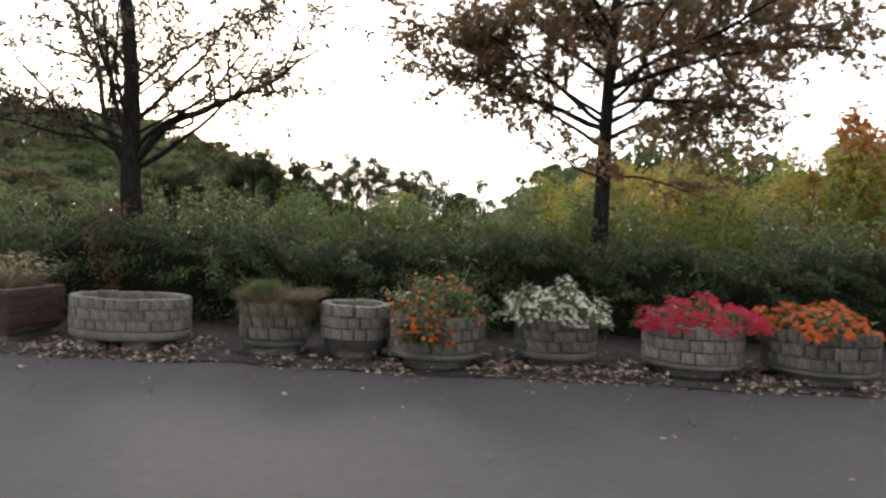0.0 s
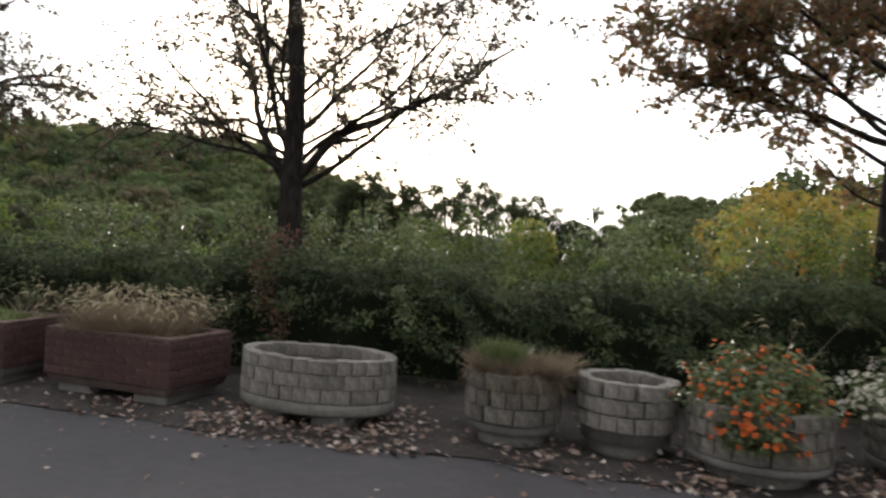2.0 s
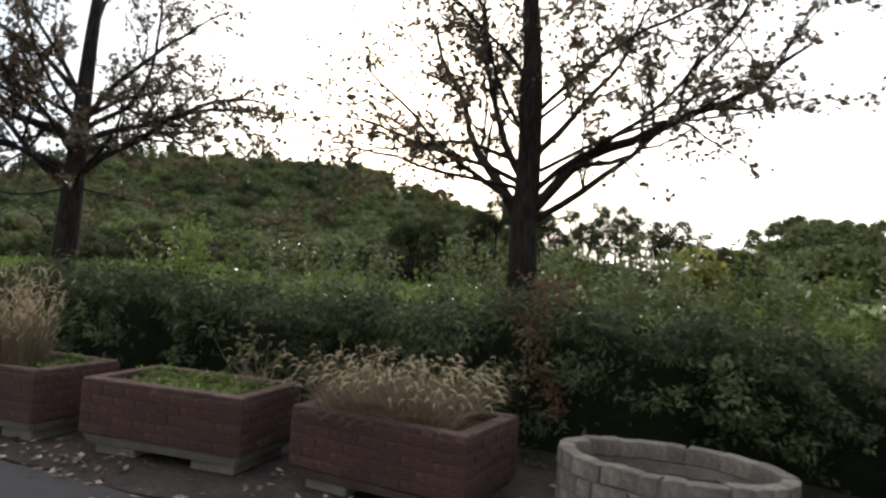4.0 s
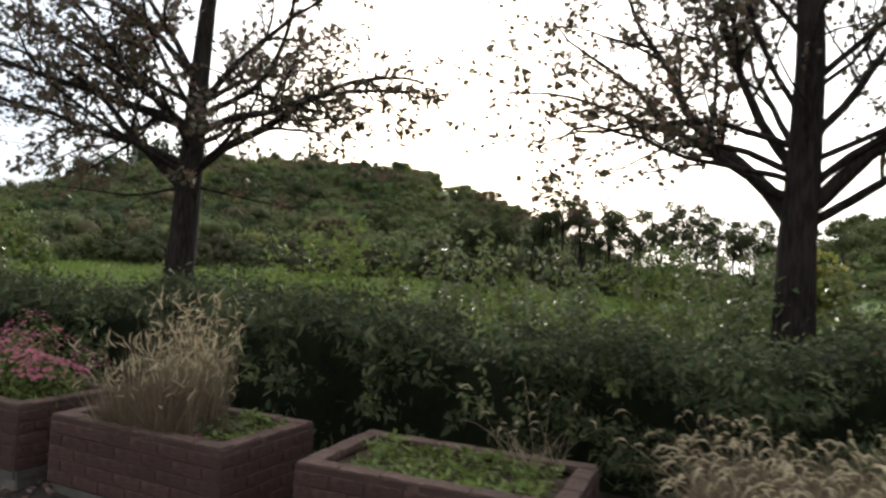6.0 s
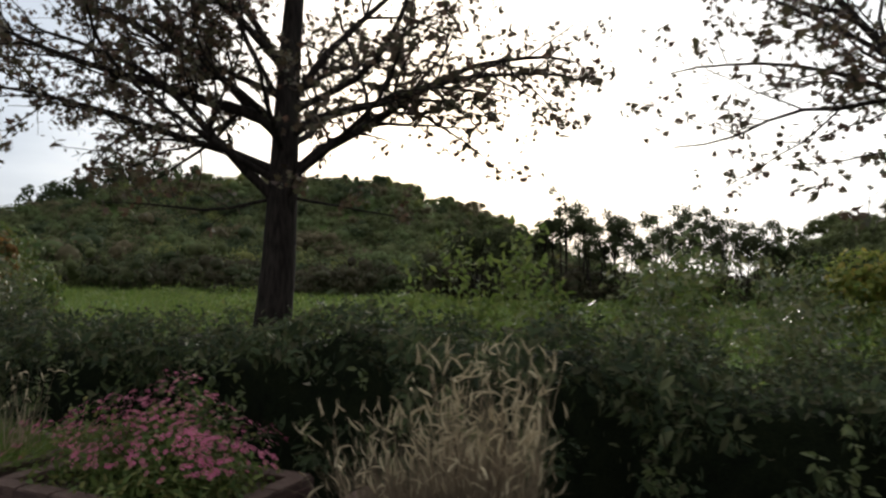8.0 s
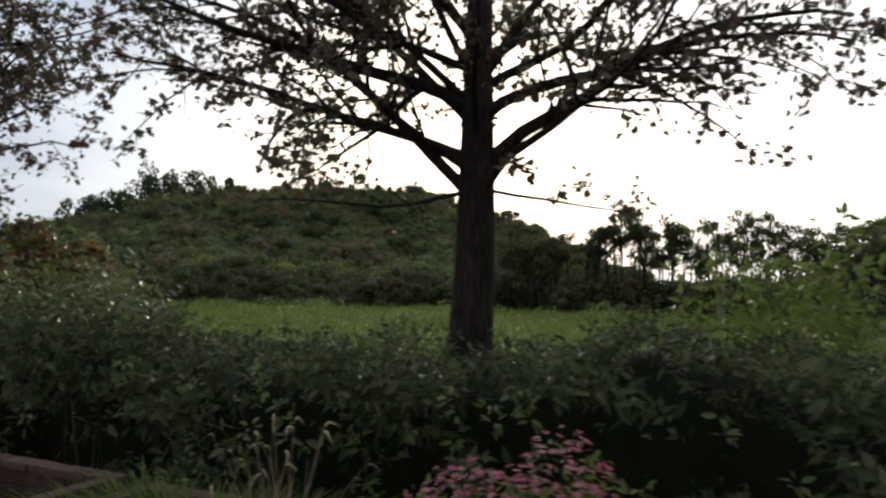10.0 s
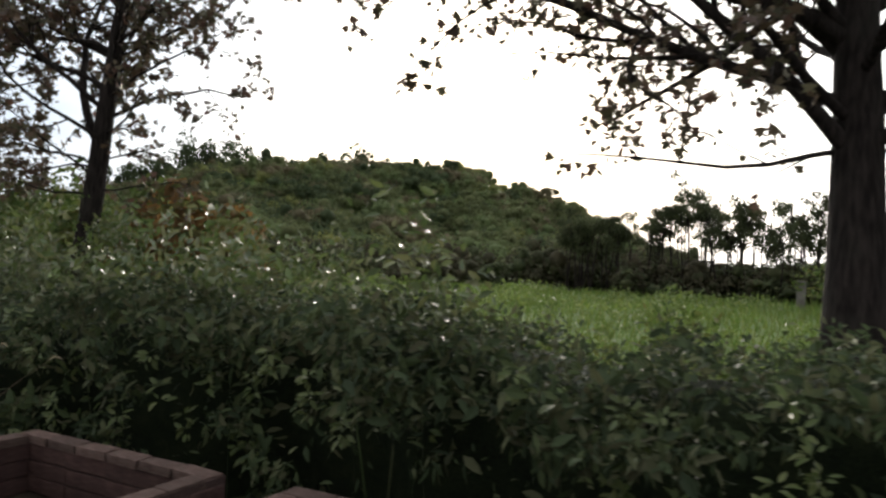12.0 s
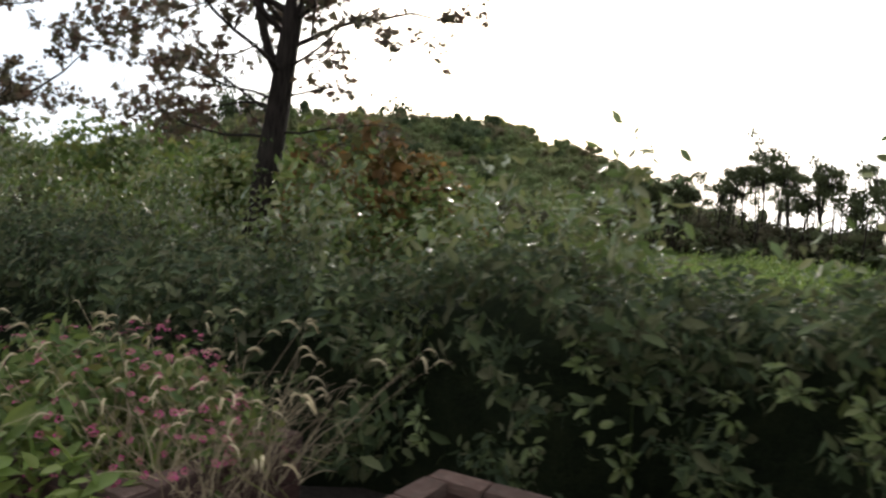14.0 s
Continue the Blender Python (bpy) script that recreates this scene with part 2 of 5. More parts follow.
L_IVY = leafy("red_ivy_leaves", [(0.12, 0.055, 0.036), (0.155, 0.075, 0.043), (0.09, 0.062, 0.036), (0.08, 0.075, 0.038)], 0.35, 0.5, 0.3)
L_TREE_AUT = leafy("autumn_leaves", [(0.13, 0.12, 0.06), (0.16, 0.14, 0.07), (0.26, 0.125, 0.068), (0.29, 0.14, 0.065), (0.14, 0.14, 0.062), (0.20, 0.10, 0.075), (0.17, 0.12, 0.085)], 0.46, 0.5, 0.25)
L_TREE_BROWN = leafy("brown_green_leaves", [(0.070, 0.070, 0.042), (0.09, 0.082, 0.048), (0.12, 0.082, 0.056), (0.095, 0.088, 0.046), (0.135, 0.074, 0.053), (0.082, 0.060, 0.050)], 0.3, 0.5, 0.3)
L_GRASS = leafy("grass_blades", [(0.070, 0.125, 0.022), (0.10, 0.165, 0.03), (0.14, 0.19, 0.042), (0.16, 0.17, 0.055)], 0.45, 0.5, 0.3)
L_DRY = leafy("dry_grass", [(0.208, 0.163, 0.111), (0.299, 0.240, 0.169), (0.390, 0.325, 0.227), (0.169, 0.130, 0.091)], 0.35, 0.7, 0.2)
L_STRAW = leafy("brown_straw", [(0.13, 0.10, 0.07), (0.18, 0.14, 0.098), (0.23, 0.185, 0.13), (0.15, 0.11, 0.088)], 0.3, 0.8, 0.1)
L_SPIKE = leafy("foxtail_spikes", [(0.52, 0.44, 0.30), (0.64, 0.56, 0.40), (0.45, 0.37, 0.25)], 0.35, 0.8, 0.1)
L_FALLEN = leafy("fallen_leaves", [(0.115, 0.070, 0.055), (0.18, 0.12, 0.095), (0.25, 0.18, 0.15), (0.085, 0.052, 0.042), (0.32, 0.25, 0.215), (0.42, 0.36, 0.32)], 0.1, 0.8, 0.2)
P_WHITE = leafy("white_petals", [(0.76, 0.72, 0.65), (0.82, 0.79, 0.73), (0.66, 0.62, 0.56)], 0.25, 0.6, 0.2)
P_EYE = leafy("flower_eyes", [(0.12, 0.085, 0.04), (0.22, 0.14, 0.05)], 0.0, 0.8, 0.1)
P_ORANGE = leafy("orange_petals", [(0.52, 0.10, 0.02), (0.60, 0.15, 0.03), (0.46, 0.075, 0.018)], 0.25, 0.6, 0.2)
P_RED = leafy("red_petals", [(0.46, 0.010, 0.05), (0.56, 0.020, 0.085), (0.36, 0.008, 0.035)], 0.3, 0.6, 0.2)
P_PINK = leafy("pink_petals", [(0.48, 0.10, 0.22), (0.56, 0.17, 0.30), (0.38, 0.09, 0.16), (0.44, 0.16, 0.19)], 0.3, 0.6, 0.2)
P_MAGENTA = leafy("magenta_petals", [(0.38, 0.03, 0.16), (0.48, 0.07, 0.22), (0.42, 0.14, 0.20), (0.34, 0.10, 0.12)], 0.3, 0.6, 0.2)


# ---------------------------------------------------------------- mesh helpers
def mesh_np(name, verts, loops, sizes, mats, mat_index=None, smooth=False):
    me = bpy.data.meshes.new(name)
    me.vertices.add(len(verts))
    me.vertices.foreach_set("co", np.asarray(verts, dtype=np.float32).ravel())
    me.loops.add(len(loops))
    me.loops.foreach_set("vertex_index", np.asarray(loops, dtype=np.int32))
    me.polygons.add(len(sizes))
    sizes = np.asarray(sizes, dtype=np.int32)
    me.polygons.foreach_set("loop_start", np.concatenate(([0], np.cumsum(sizes)[:-1])).astype(np.int32))
    me.polygons.foreach_set("loop_total", sizes)
    if mat_index is not None:
        me.polygons.foreach_set("material_index", np.asarray(mat_index, dtype=np.int32))
    if smooth:
        me.polygons.foreach_set("use_smooth", np.ones(len(sizes), dtype=bool))
    for m in (mats if isinstance(mats, (list, tuple)) else [mats]):
        me.materials.append(m)
    me.update(calc_edges=True)
    me.validate()
    return me


def mesh_bm(name, bm, m, smooth=False):
    me = bpy.data.meshes.new(name)
    bmesh.ops.recalc_face_normals(bm, faces=bm.faces)
    bm.to_mesh(me)
    bm.free()
    me.materials.append(m)
    if smooth:
        for p in me.polygons:
            p.use_smooth = True
    return me


def part(name, me, parent, label=""):
    ob = new(name, me)
    ob.parent = parent
    if label:
        ob["label"] = label
    return ob


def thing(name, loc, label, category, group="", kind="", rz=0.0):
    ob = new(name)
    ob.empty_display_size = 0.1
    ob.matrix_basis = pose(*loc, 0, 0, rz)
    return tagged(ob, label, category, group, kind)


def unit(v):
    return v / np.maximum(np.linalg.norm(v, axis=-1, keepdims=True), 1e-9)


# leaf outlines: points (across, along, out of plane) and faces
def pointed():
    v = [(0, 0, 0), (0.20, 0.35, 0.07), (0.15, 0.7, 0.05), (0, 1, -0.08), (-0.15, 0.7, 0.05), (-0.20, 0.35, 0.07), (0, 0.5, 0)]
    return np.array(v, float), [(0, 1, 2, 6), (6, 2, 3), (6, 3, 4), (0, 6, 4, 5)]


def narrow():
    v = [(0, 0, 0), (0.10, 0.3, 0.05), (0.09, 0.65, 0.0), (0, 1, -0.16), (-0.09, 0.65, 0.0), (-0.10, 0.3, 0.05)]
    return np.array(v, float), [(0, 1, 2, 4, 5), (2, 3, 4)]


def diamond():
    return np.array([(0, 0, 0), (0.33, 0.45, 0.1), (0, 1, 0), (-0.33, 0.5, 0.1)], float), [(0, 1, 2, 3)]


def star(lobes=5):
    v = [(0, 0, 0)]
    for i in range(lobes):
        a = radians(-112 + 224 * i / (lobes - 1))
        v.append((math.sin(a) * 0.62, 0.35 + math.cos(a) * 0.62, 0.10 * (i % 2)))
        if i < lobes - 1:
            a2 = radians(-112 + 224 * (i + 0.5) / (lobes - 1))
            v.append((math.sin(a2) * 0.27, 0.35 + math.cos(a2) * 0.27, 0.0))
    return np.array(v, float), [tuple(range(len(v)))]


def clump():
    """A ragged spray of three crossing leaf tufts, for woods far off."""
    v = [(-0.5, 0, 0), (-0.1, 0.1, 0.25), (0.45, -0.1, 0.1), (0.6, 0.4, -0.1), (0.2, 0.55, 0.2), (0.1, 1.0, 0), (-0.3, 0.6, -0.15), (-0.6, 0.5, 0.1)]
    return np.array(v, float), [(0, 1, 4, 6, 7), (1, 2, 3, 4), (4, 5, 6)]


def scatter(name, P, size, shape, m, rng, lean=None, spread=1.0, along=None):
    """Many small pieces of one outline: at P, of the given sizes, facing lean plus a random part."""
    T, F = shape
    P = np.asarray(P, float)
    n = len(P)
    size = np.broadcast_to(np.asarray(size, float), (n,))
    nrm = rng.normal(size=(n, 3)) * spread
    if lean is not None:
        nrm = nrm + lean
    nrm = unit(nrm)
    a = rng.normal(size=(n, 3)) if along is None else along + rng.normal(size=(n, 3)) * 0.35
    a = unit(a - nrm * (a * nrm).sum(1, keepdims=True))
    b = np.cross(a, nrm)
    k = len(T)
    V = P[:, None, :] + size[:, None, None] * (b[:, None, :] * T[None, :, 0:1] + a[:, None, :] * T[None, :, 1:2] + nrm[:, None, :] * T[None, :, 2:3])
    base = np.array([i for f in F for i in f])
    loops = (np.arange(n)[:, None] * k + base[None, :]).ravel()
    sizes = np.tile([len(f) for f in F], n)
    return mesh_np(name, V.reshape(-1, 3), loops, sizes, m)


def tubes(name, paths, m, sides=6):
    """Tapered tubes along paths of (points, radii)."""
    V, L, S, o = [], [], [], 0
    for pts, rad in paths:
        pts, rad = np.asarray(pts, float), np.asarray(rad, float)
        d = unit(np.gradient(pts, axis=0))
        ref = np.where(np.abs(d[:, 2:3]) > 0.9, np.array([[1.0, 0, 0]]), np.array([[0, 0, 1.0]]))
        u = unit(np.cross(d, ref))
        w = np.cross(d, u)
        ang = np.arange(sides) * 2 * np.pi / sides
        ring = pts[:, None, :] + rad[:, None, None] * (np.cos(ang)[None, :, None] * u[:, None, :] + np.sin(ang)[None, :, None] * w[:, None, :])
        V.append(ring.reshape(-1, 3))
        k = len(pts)
        for i in range(k - 1):
            for j in range(sides):
                j2 = (j + 1) % sides
                L += [o + i * sides + j, o + i * sides + j2, o + (i + 1) * sides + j2, o + (i + 1) * sides + j]
                S.append(4)
        o += k * sides
    return mesh_np(name, np.concatenate(V), L, S, m, smooth=True)


def blades(name, roots, tips, width, m, rng, droop=0.0, seg=4):
    """Thin curved strips from roots to tips."""
    roots, tips = np.asarray(roots, float), np.asarray(tips, float)
    n = len(roots)
    d = tips - roots
    side = unit(np.cross(d, rng.normal(size=(n, 3))))
    V = []
    for i in range(seg + 1):
        f = i / seg
        c = roots + d * f
        c[:, 2] += droop * np.linalg.norm(d, axis=1) * (f - f * f) * 1.5
        w = (width * (1 - f) ** 0.7 + 0.0006)
        V.append(c - side * np.reshape(w, (-1, 1)))
        V.append(c + side * np.reshape(w, (-1, 1)))
    V = np.stack(V, 1)
    base = np.array([x for i in range(seg) for x in (2 * i, 2 * i + 1, 2 * i + 3, 2 * i + 2)])
    loops = (np.arange(n)[:, None] * (2 * seg + 2) + base[None, :]).ravel()
    return mesh_np(name, V.reshape(-1, 3), loops, np.full(n * seg, 4), m)


def box_bm(sx, sy, sz, bevel=0.0, jitter=0.0, rng=None, segments=1):
    bm = bmesh.new()
    bmesh.ops.create_cube(bm, size=1.0)
    for v in bm.verts:
        v.co = Vector((v.co.x * sx, v.co.y * sy, v.co.z * sz))
        if jitter:
            v.co += Vector(rng.normal(size=3) * jitter)
    if bevel:
        bmesh.ops.bevel(bm, geom=bm.edges[:], offset=bevel, segments=segments, affect="EDGES")
    return bm


# ---------------------------------------------------------------- land
def smooth01(x):
    x = np.clip(x, 0, 1)
    return x * x * (3 - 2 * x)


HILL_AZ = radians(31.0)
HILL_U = np.array([-140.0, -95.0, -78.0, -64.0, -50.0, -42.0, -36.0, -30.0, -22.0, -12.0, 0.0, 16.0, 22.0, 29.0, 34.0, 41.0, 48.0, 58.0, 72.0, 100.0, 140.0])
HILL_H = np.array([4.0, 6.0, 7.4, 7.5, 11.0, 11.4, 14.4, 16.0, 16.5, 17.2, 17.4, 17.9, 17.2, 14.9, 13.9, 11.3, 8.8, 4.5, 1.5, 0.5, 0.5])


def land(x, y):
    """Height of the ground: flat by the road, a wooded hill beyond the meadow."""
    dx, dy = x + 8.0, y - 5.0
    v = -dx * math.sin(HILL_AZ) + dy * math.cos(HILL_AZ)
    u = dx * math.cos(HILL_AZ) + dy * math.sin(HILL_AZ)
    far = np.maximum(v, 1.0)
    h = np.interp(u * 150.0 / np.maximum(far, 60.0), HILL_U, HILL_H)
    rise = smooth01((v - 62.0) / 80.0) * (1 - 0.9 * smooth01((v - 165.0) / 160.0))
    mound = 12.5 * smooth01((x - 2.0) / 16.0) * smooth01((y - 105.0) / 60.0) * (1 - 0.9 * smooth01((y - 200.0) / 100.0))
    return h * rise + mound - 0.012


def build_ground():
    def axis(a, b, lo, hi, fine):
        inner = np.arange(a, b + 1e-6, fine)
        out = [inner]
        s, p = fine, b
        up = []
        while p < hi:
            s *= 1.25
            p += s
            up.append(p)
        s, p = fine, a
        dn = []
        while p > lo:
            s *= 1.25
            p -= s
            dn.append(p)
        return np.concatenate([dn[::-1], inner, up])
    xs = axis(-190, 60, -2600, 2600, 5.0)
    ys = axis(8, 210, -2600, 2600, 5.0)
    X, Y = np.meshgrid(xs, ys)
    Z = land(X, Y)
    V = np.stack([X, Y, Z], -1).reshape(-1, 3)
    nx, ny = len(xs), len(ys)
    i, j = np.meshgrid(np.arange(nx - 1), np.arange(ny - 1))
    a = (j * nx + i).ravel()
    L = np.stack([a, a + 1, a + nx + 1, a + nx], 1).ravel()
    ob = new("ground", mesh_np("ground", V, L, np.full(len(a), 4), M_MEADOW, smooth=True))
    return tagged(ob, "green meadow rising to a wooded hill", "ground", kind="structure")


build_ground()


def edge_y(x):
    """The worn edge of the asphalt along the planters."""
    return 7.42 - 0.045 * (x + 4) + 0.05 * np.sin(x * 2.1) + 0.035 * np.sin(x * 5.3 + 1)


def strip(name, y0, y1, x0, x1, nx, ny, z, m, rough_z, label, category):
    xs = np.linspace(x0, x1, nx)
    rows = []
    for k in range(ny):
        f = k / (ny - 1)
        yy = y0(xs) * (1 - f) + y1(xs) * f
        zz = np.array([z + rough_z * noise.noise(Vector((float(a) * 2.2, float(b) * 2.2, 1.7))) for a, b in zip(xs, yy)])
        rows.append(np.stack([xs, yy, zz], -1))
    V = np.concatenate(rows)
    i, j = np.meshgrid(np.arange(nx - 1), np.arange(ny - 1))
    a = (j * nx + i).ravel()
    L = np.stack([a, a + 1, a + nx + 1, a + nx], 1).ravel()
    ob = new(name, mesh_np(name, V, L, np.full(len(a), 4), m, smooth=True))
    return tagged(ob, label, category, kind="structure")


strip("road", lambda x: x * 0 - 40.0, edge_y, -90, 70, 321, 12, 0.0, M_ASPHALT, 0.0, "dark grey worn asphalt road", "road")
strip("verge", lambda x: edge_y(x) - 0.06, lambda x: x * 0 + 11.5, -60, 40, 401, 30, 0.008, M_VERGE, 0.012, "bare brown soil verge strewn with leaves", "ground")


# ---------------------------------------------------------------- planters
rngp = np.random.default_rng(5)


def ring_shell(profile, a, b, seg=48, power=2.0):
    """A turned shell: profile of (scale of radius offset in metres, z), around an ellipse a x b."""
    V, L, S = [], [], []
    ang = np.arange(seg) * 2 * np.pi / seg
    for off, z in profile:
        V.append(np.stack([(a + off) * np.cos(ang), (b + off) * np.sin(ang), np.full(seg, z)], -1))
    for i in range(len(profile) - 1):
        for j in range(seg):
            k = (j + 1) % seg
            L += [i * seg + j, i * seg + k, (i + 1) * seg + k, (i + 1) * seg + j]
            S.append(4)
    return np.concatenate(V), L, S


M_BRICKSLAB = rocky("stained_slab", (0.062, 0.042, 0.037), (0.09, 0.062, 0.054), (0.12, 0.088, 0.078), 7, per_piece=0.1)
STONE_MESHES, DARK_STONE_MESHES = [], []
for q in range(5):
    STONE_MESHES.append(mesh_bm("stone", box_bm(1, 1, 1, 0.05, 0.03, rngp), M_STONE))
    DARK_STONE_MESHES.append(mesh_bm("stone", box_bm(1, 1, 1, 0.06, 0.035, rngp), M_STONE_DARK))
BRICK_MESHES = []
for q in range(4):
    BRICK_MESHES.append(mesh_bm("brick", box_bm(1, 1, 1, 0.05, 0.018, rngp), M_BRICK))
COPING_MESHES = [mesh_bm("coping_brick", box_bm(1, 1, 1, 0.05, 0.018, rngp), M_COPING) for q in range(4)]


def piece(name, me, parent, x, y, z, sx, sy, sz, rz):
    ob = new(name, me)
    ob.parent = parent
    ob.matrix_basis = pose(x, y, z, rngp.normal() * 0.8, rngp.normal() * 0.8, rz + rngp.normal() * 0.9) @ Matrix.Diagonal((sx, sy, sz, 1))
    return ob


def stone_planter(loc, a, b, height, label, rows=3, per=None, band=0.2, rz=0.0, soil=0.07, foot=0.1, worn=False, dark=False, tuck=0.0):
    """A tub clad in small stone blocks, with a smooth band and a narrower foot."""
    top = thing("stone_planter", loc, label, "planter", "planters along the hedge", rz=rz)
    skin = -0.003 if worn else -0.018
    prof = [(-0.05, foot - 0.005), (skin - 0.004, foot), (skin, height - 0.022), (-0.03, height - 0.018), (-0.062, height - 0.018), (-0.068, height - 0.03), (-0.075, height - soil - 0.03)]
    part("body", mesh_np("body", *ring_shell(prof, a, b), M_CONCRETE if worn else M_MORTAR, smooth=False), top)
    stones = DARK_STONE_MESHES if dark else STONE_MESHES
    sink, tight = (0.016, 0.003) if worn else (0.012, 0.0)
    bandp = [(-0.03, foot - 0.01), (0.0, foot), (0.012, foot + 0.015), (0.012, band - 0.02), (0.0, band - 0.004), (-0.03, band)]
    part("band", mesh_np("band", *ring_shell(bandp, a - tuck, b - tuck), M_MORTAR if dark else M_CONCRETE, smooth=True), top, "smooth weathered concrete band")
    fa, fb = a * 0.72, b * 0.72
    footp = [(-0.3 * fb, -0.01), (0.0, -0.01), (0.01, foot * 0.5), (0.0, foot + 0.005), (-0.3 * fb, foot + 0.005)]
    if worn:
        for dx in (-a * 0.42, a * 0.42):
            ft = part("foot", mesh_bm("foot", box_bm(a * 0.42, b * 1.5, foot + 0.02, 0.01, 0.004, rngp), M_CONCRETE), top, "concrete foot block")
            ft.location = (dx, 0, foot * 0.5 - 0.005)
        part("base", mesh_np("base", *ring_shell([(-0.3, foot - 0.006), (-0.02, foot - 0.006)], a, b), M_CONCRETE), top)
    else:
        part("foot", mesh_np("foot", *ring_shell(footp, fa, fb, 32), M_CONCRETE), top)
    seg = 32
    ang = np.arange(seg) * 2 * np.pi / seg
    V = [np.array([[0, 0, height - soil + 0.02]])]
    for f in (0.5, 1.0):
        V.append(np.stack([(a - 0.085) * f * np.cos(ang), (b - 0.085) * f * np.sin(ang), height - soil + rngp.normal(size=seg) * 0.008], -1))
    L, S = [], []
    for j in range(seg):
        k = (j + 1) % seg
        L += [0, 1 + j, 1 + k]
        S.append(3)
        L += [1 + j, 1 + seg + j, 1 + seg + k, 1 + k]
        S.append(4)
    part("soil", mesh_np("soil", np.concatenate(V), L, S, M_POTSOIL, smooth=True), top, "dark dry soil")
    peri = 2 * math.pi * math.sqrt((a * a + b * b) / 2)
    per = per or int(round(peri / 0.105))
    # equal steps along the ellipse
    th = np.linspace(0, 2 * np.pi, 720)
    arc = np.concatenate([[0], np.cumsum(np.hypot(np.diff(a * np.cos(th)), np.diff(b * np.sin(th))))])
    rh = (height - band) / rows
    for r in range(rows):
        for i in range(per):
            s = (i + 0.5 * (r % 2) + rngp.normal() * 0.05) / per % 1.0
            t = float(np.interp(s * arc[-1], arc, th))
            nx, ny = b * math.cos(t), a * math.sin(t)
            k = math.hypot(nx, ny)
            last = r == rows - 1
            z = band + (r + 0.5) * rh + (rngp.normal() * 0.004 if last else 0)
            deep, inset = (0.085, sink + 0.018) if last else (0.05, sink)
            piece("stone", stones[int(rngp.integers(5))], top, a * math.cos(t) - inset * nx / k, b * math.sin(t) - inset * ny / k, z,
                  deep + rngp.random() * 0.008, peri / per - 0.004 - rngp.random() * 0.006 + tight, rh - 0.004 - rngp.random() * 0.005 + tight, math.degrees(math.atan2(ny, nx)))
    return top


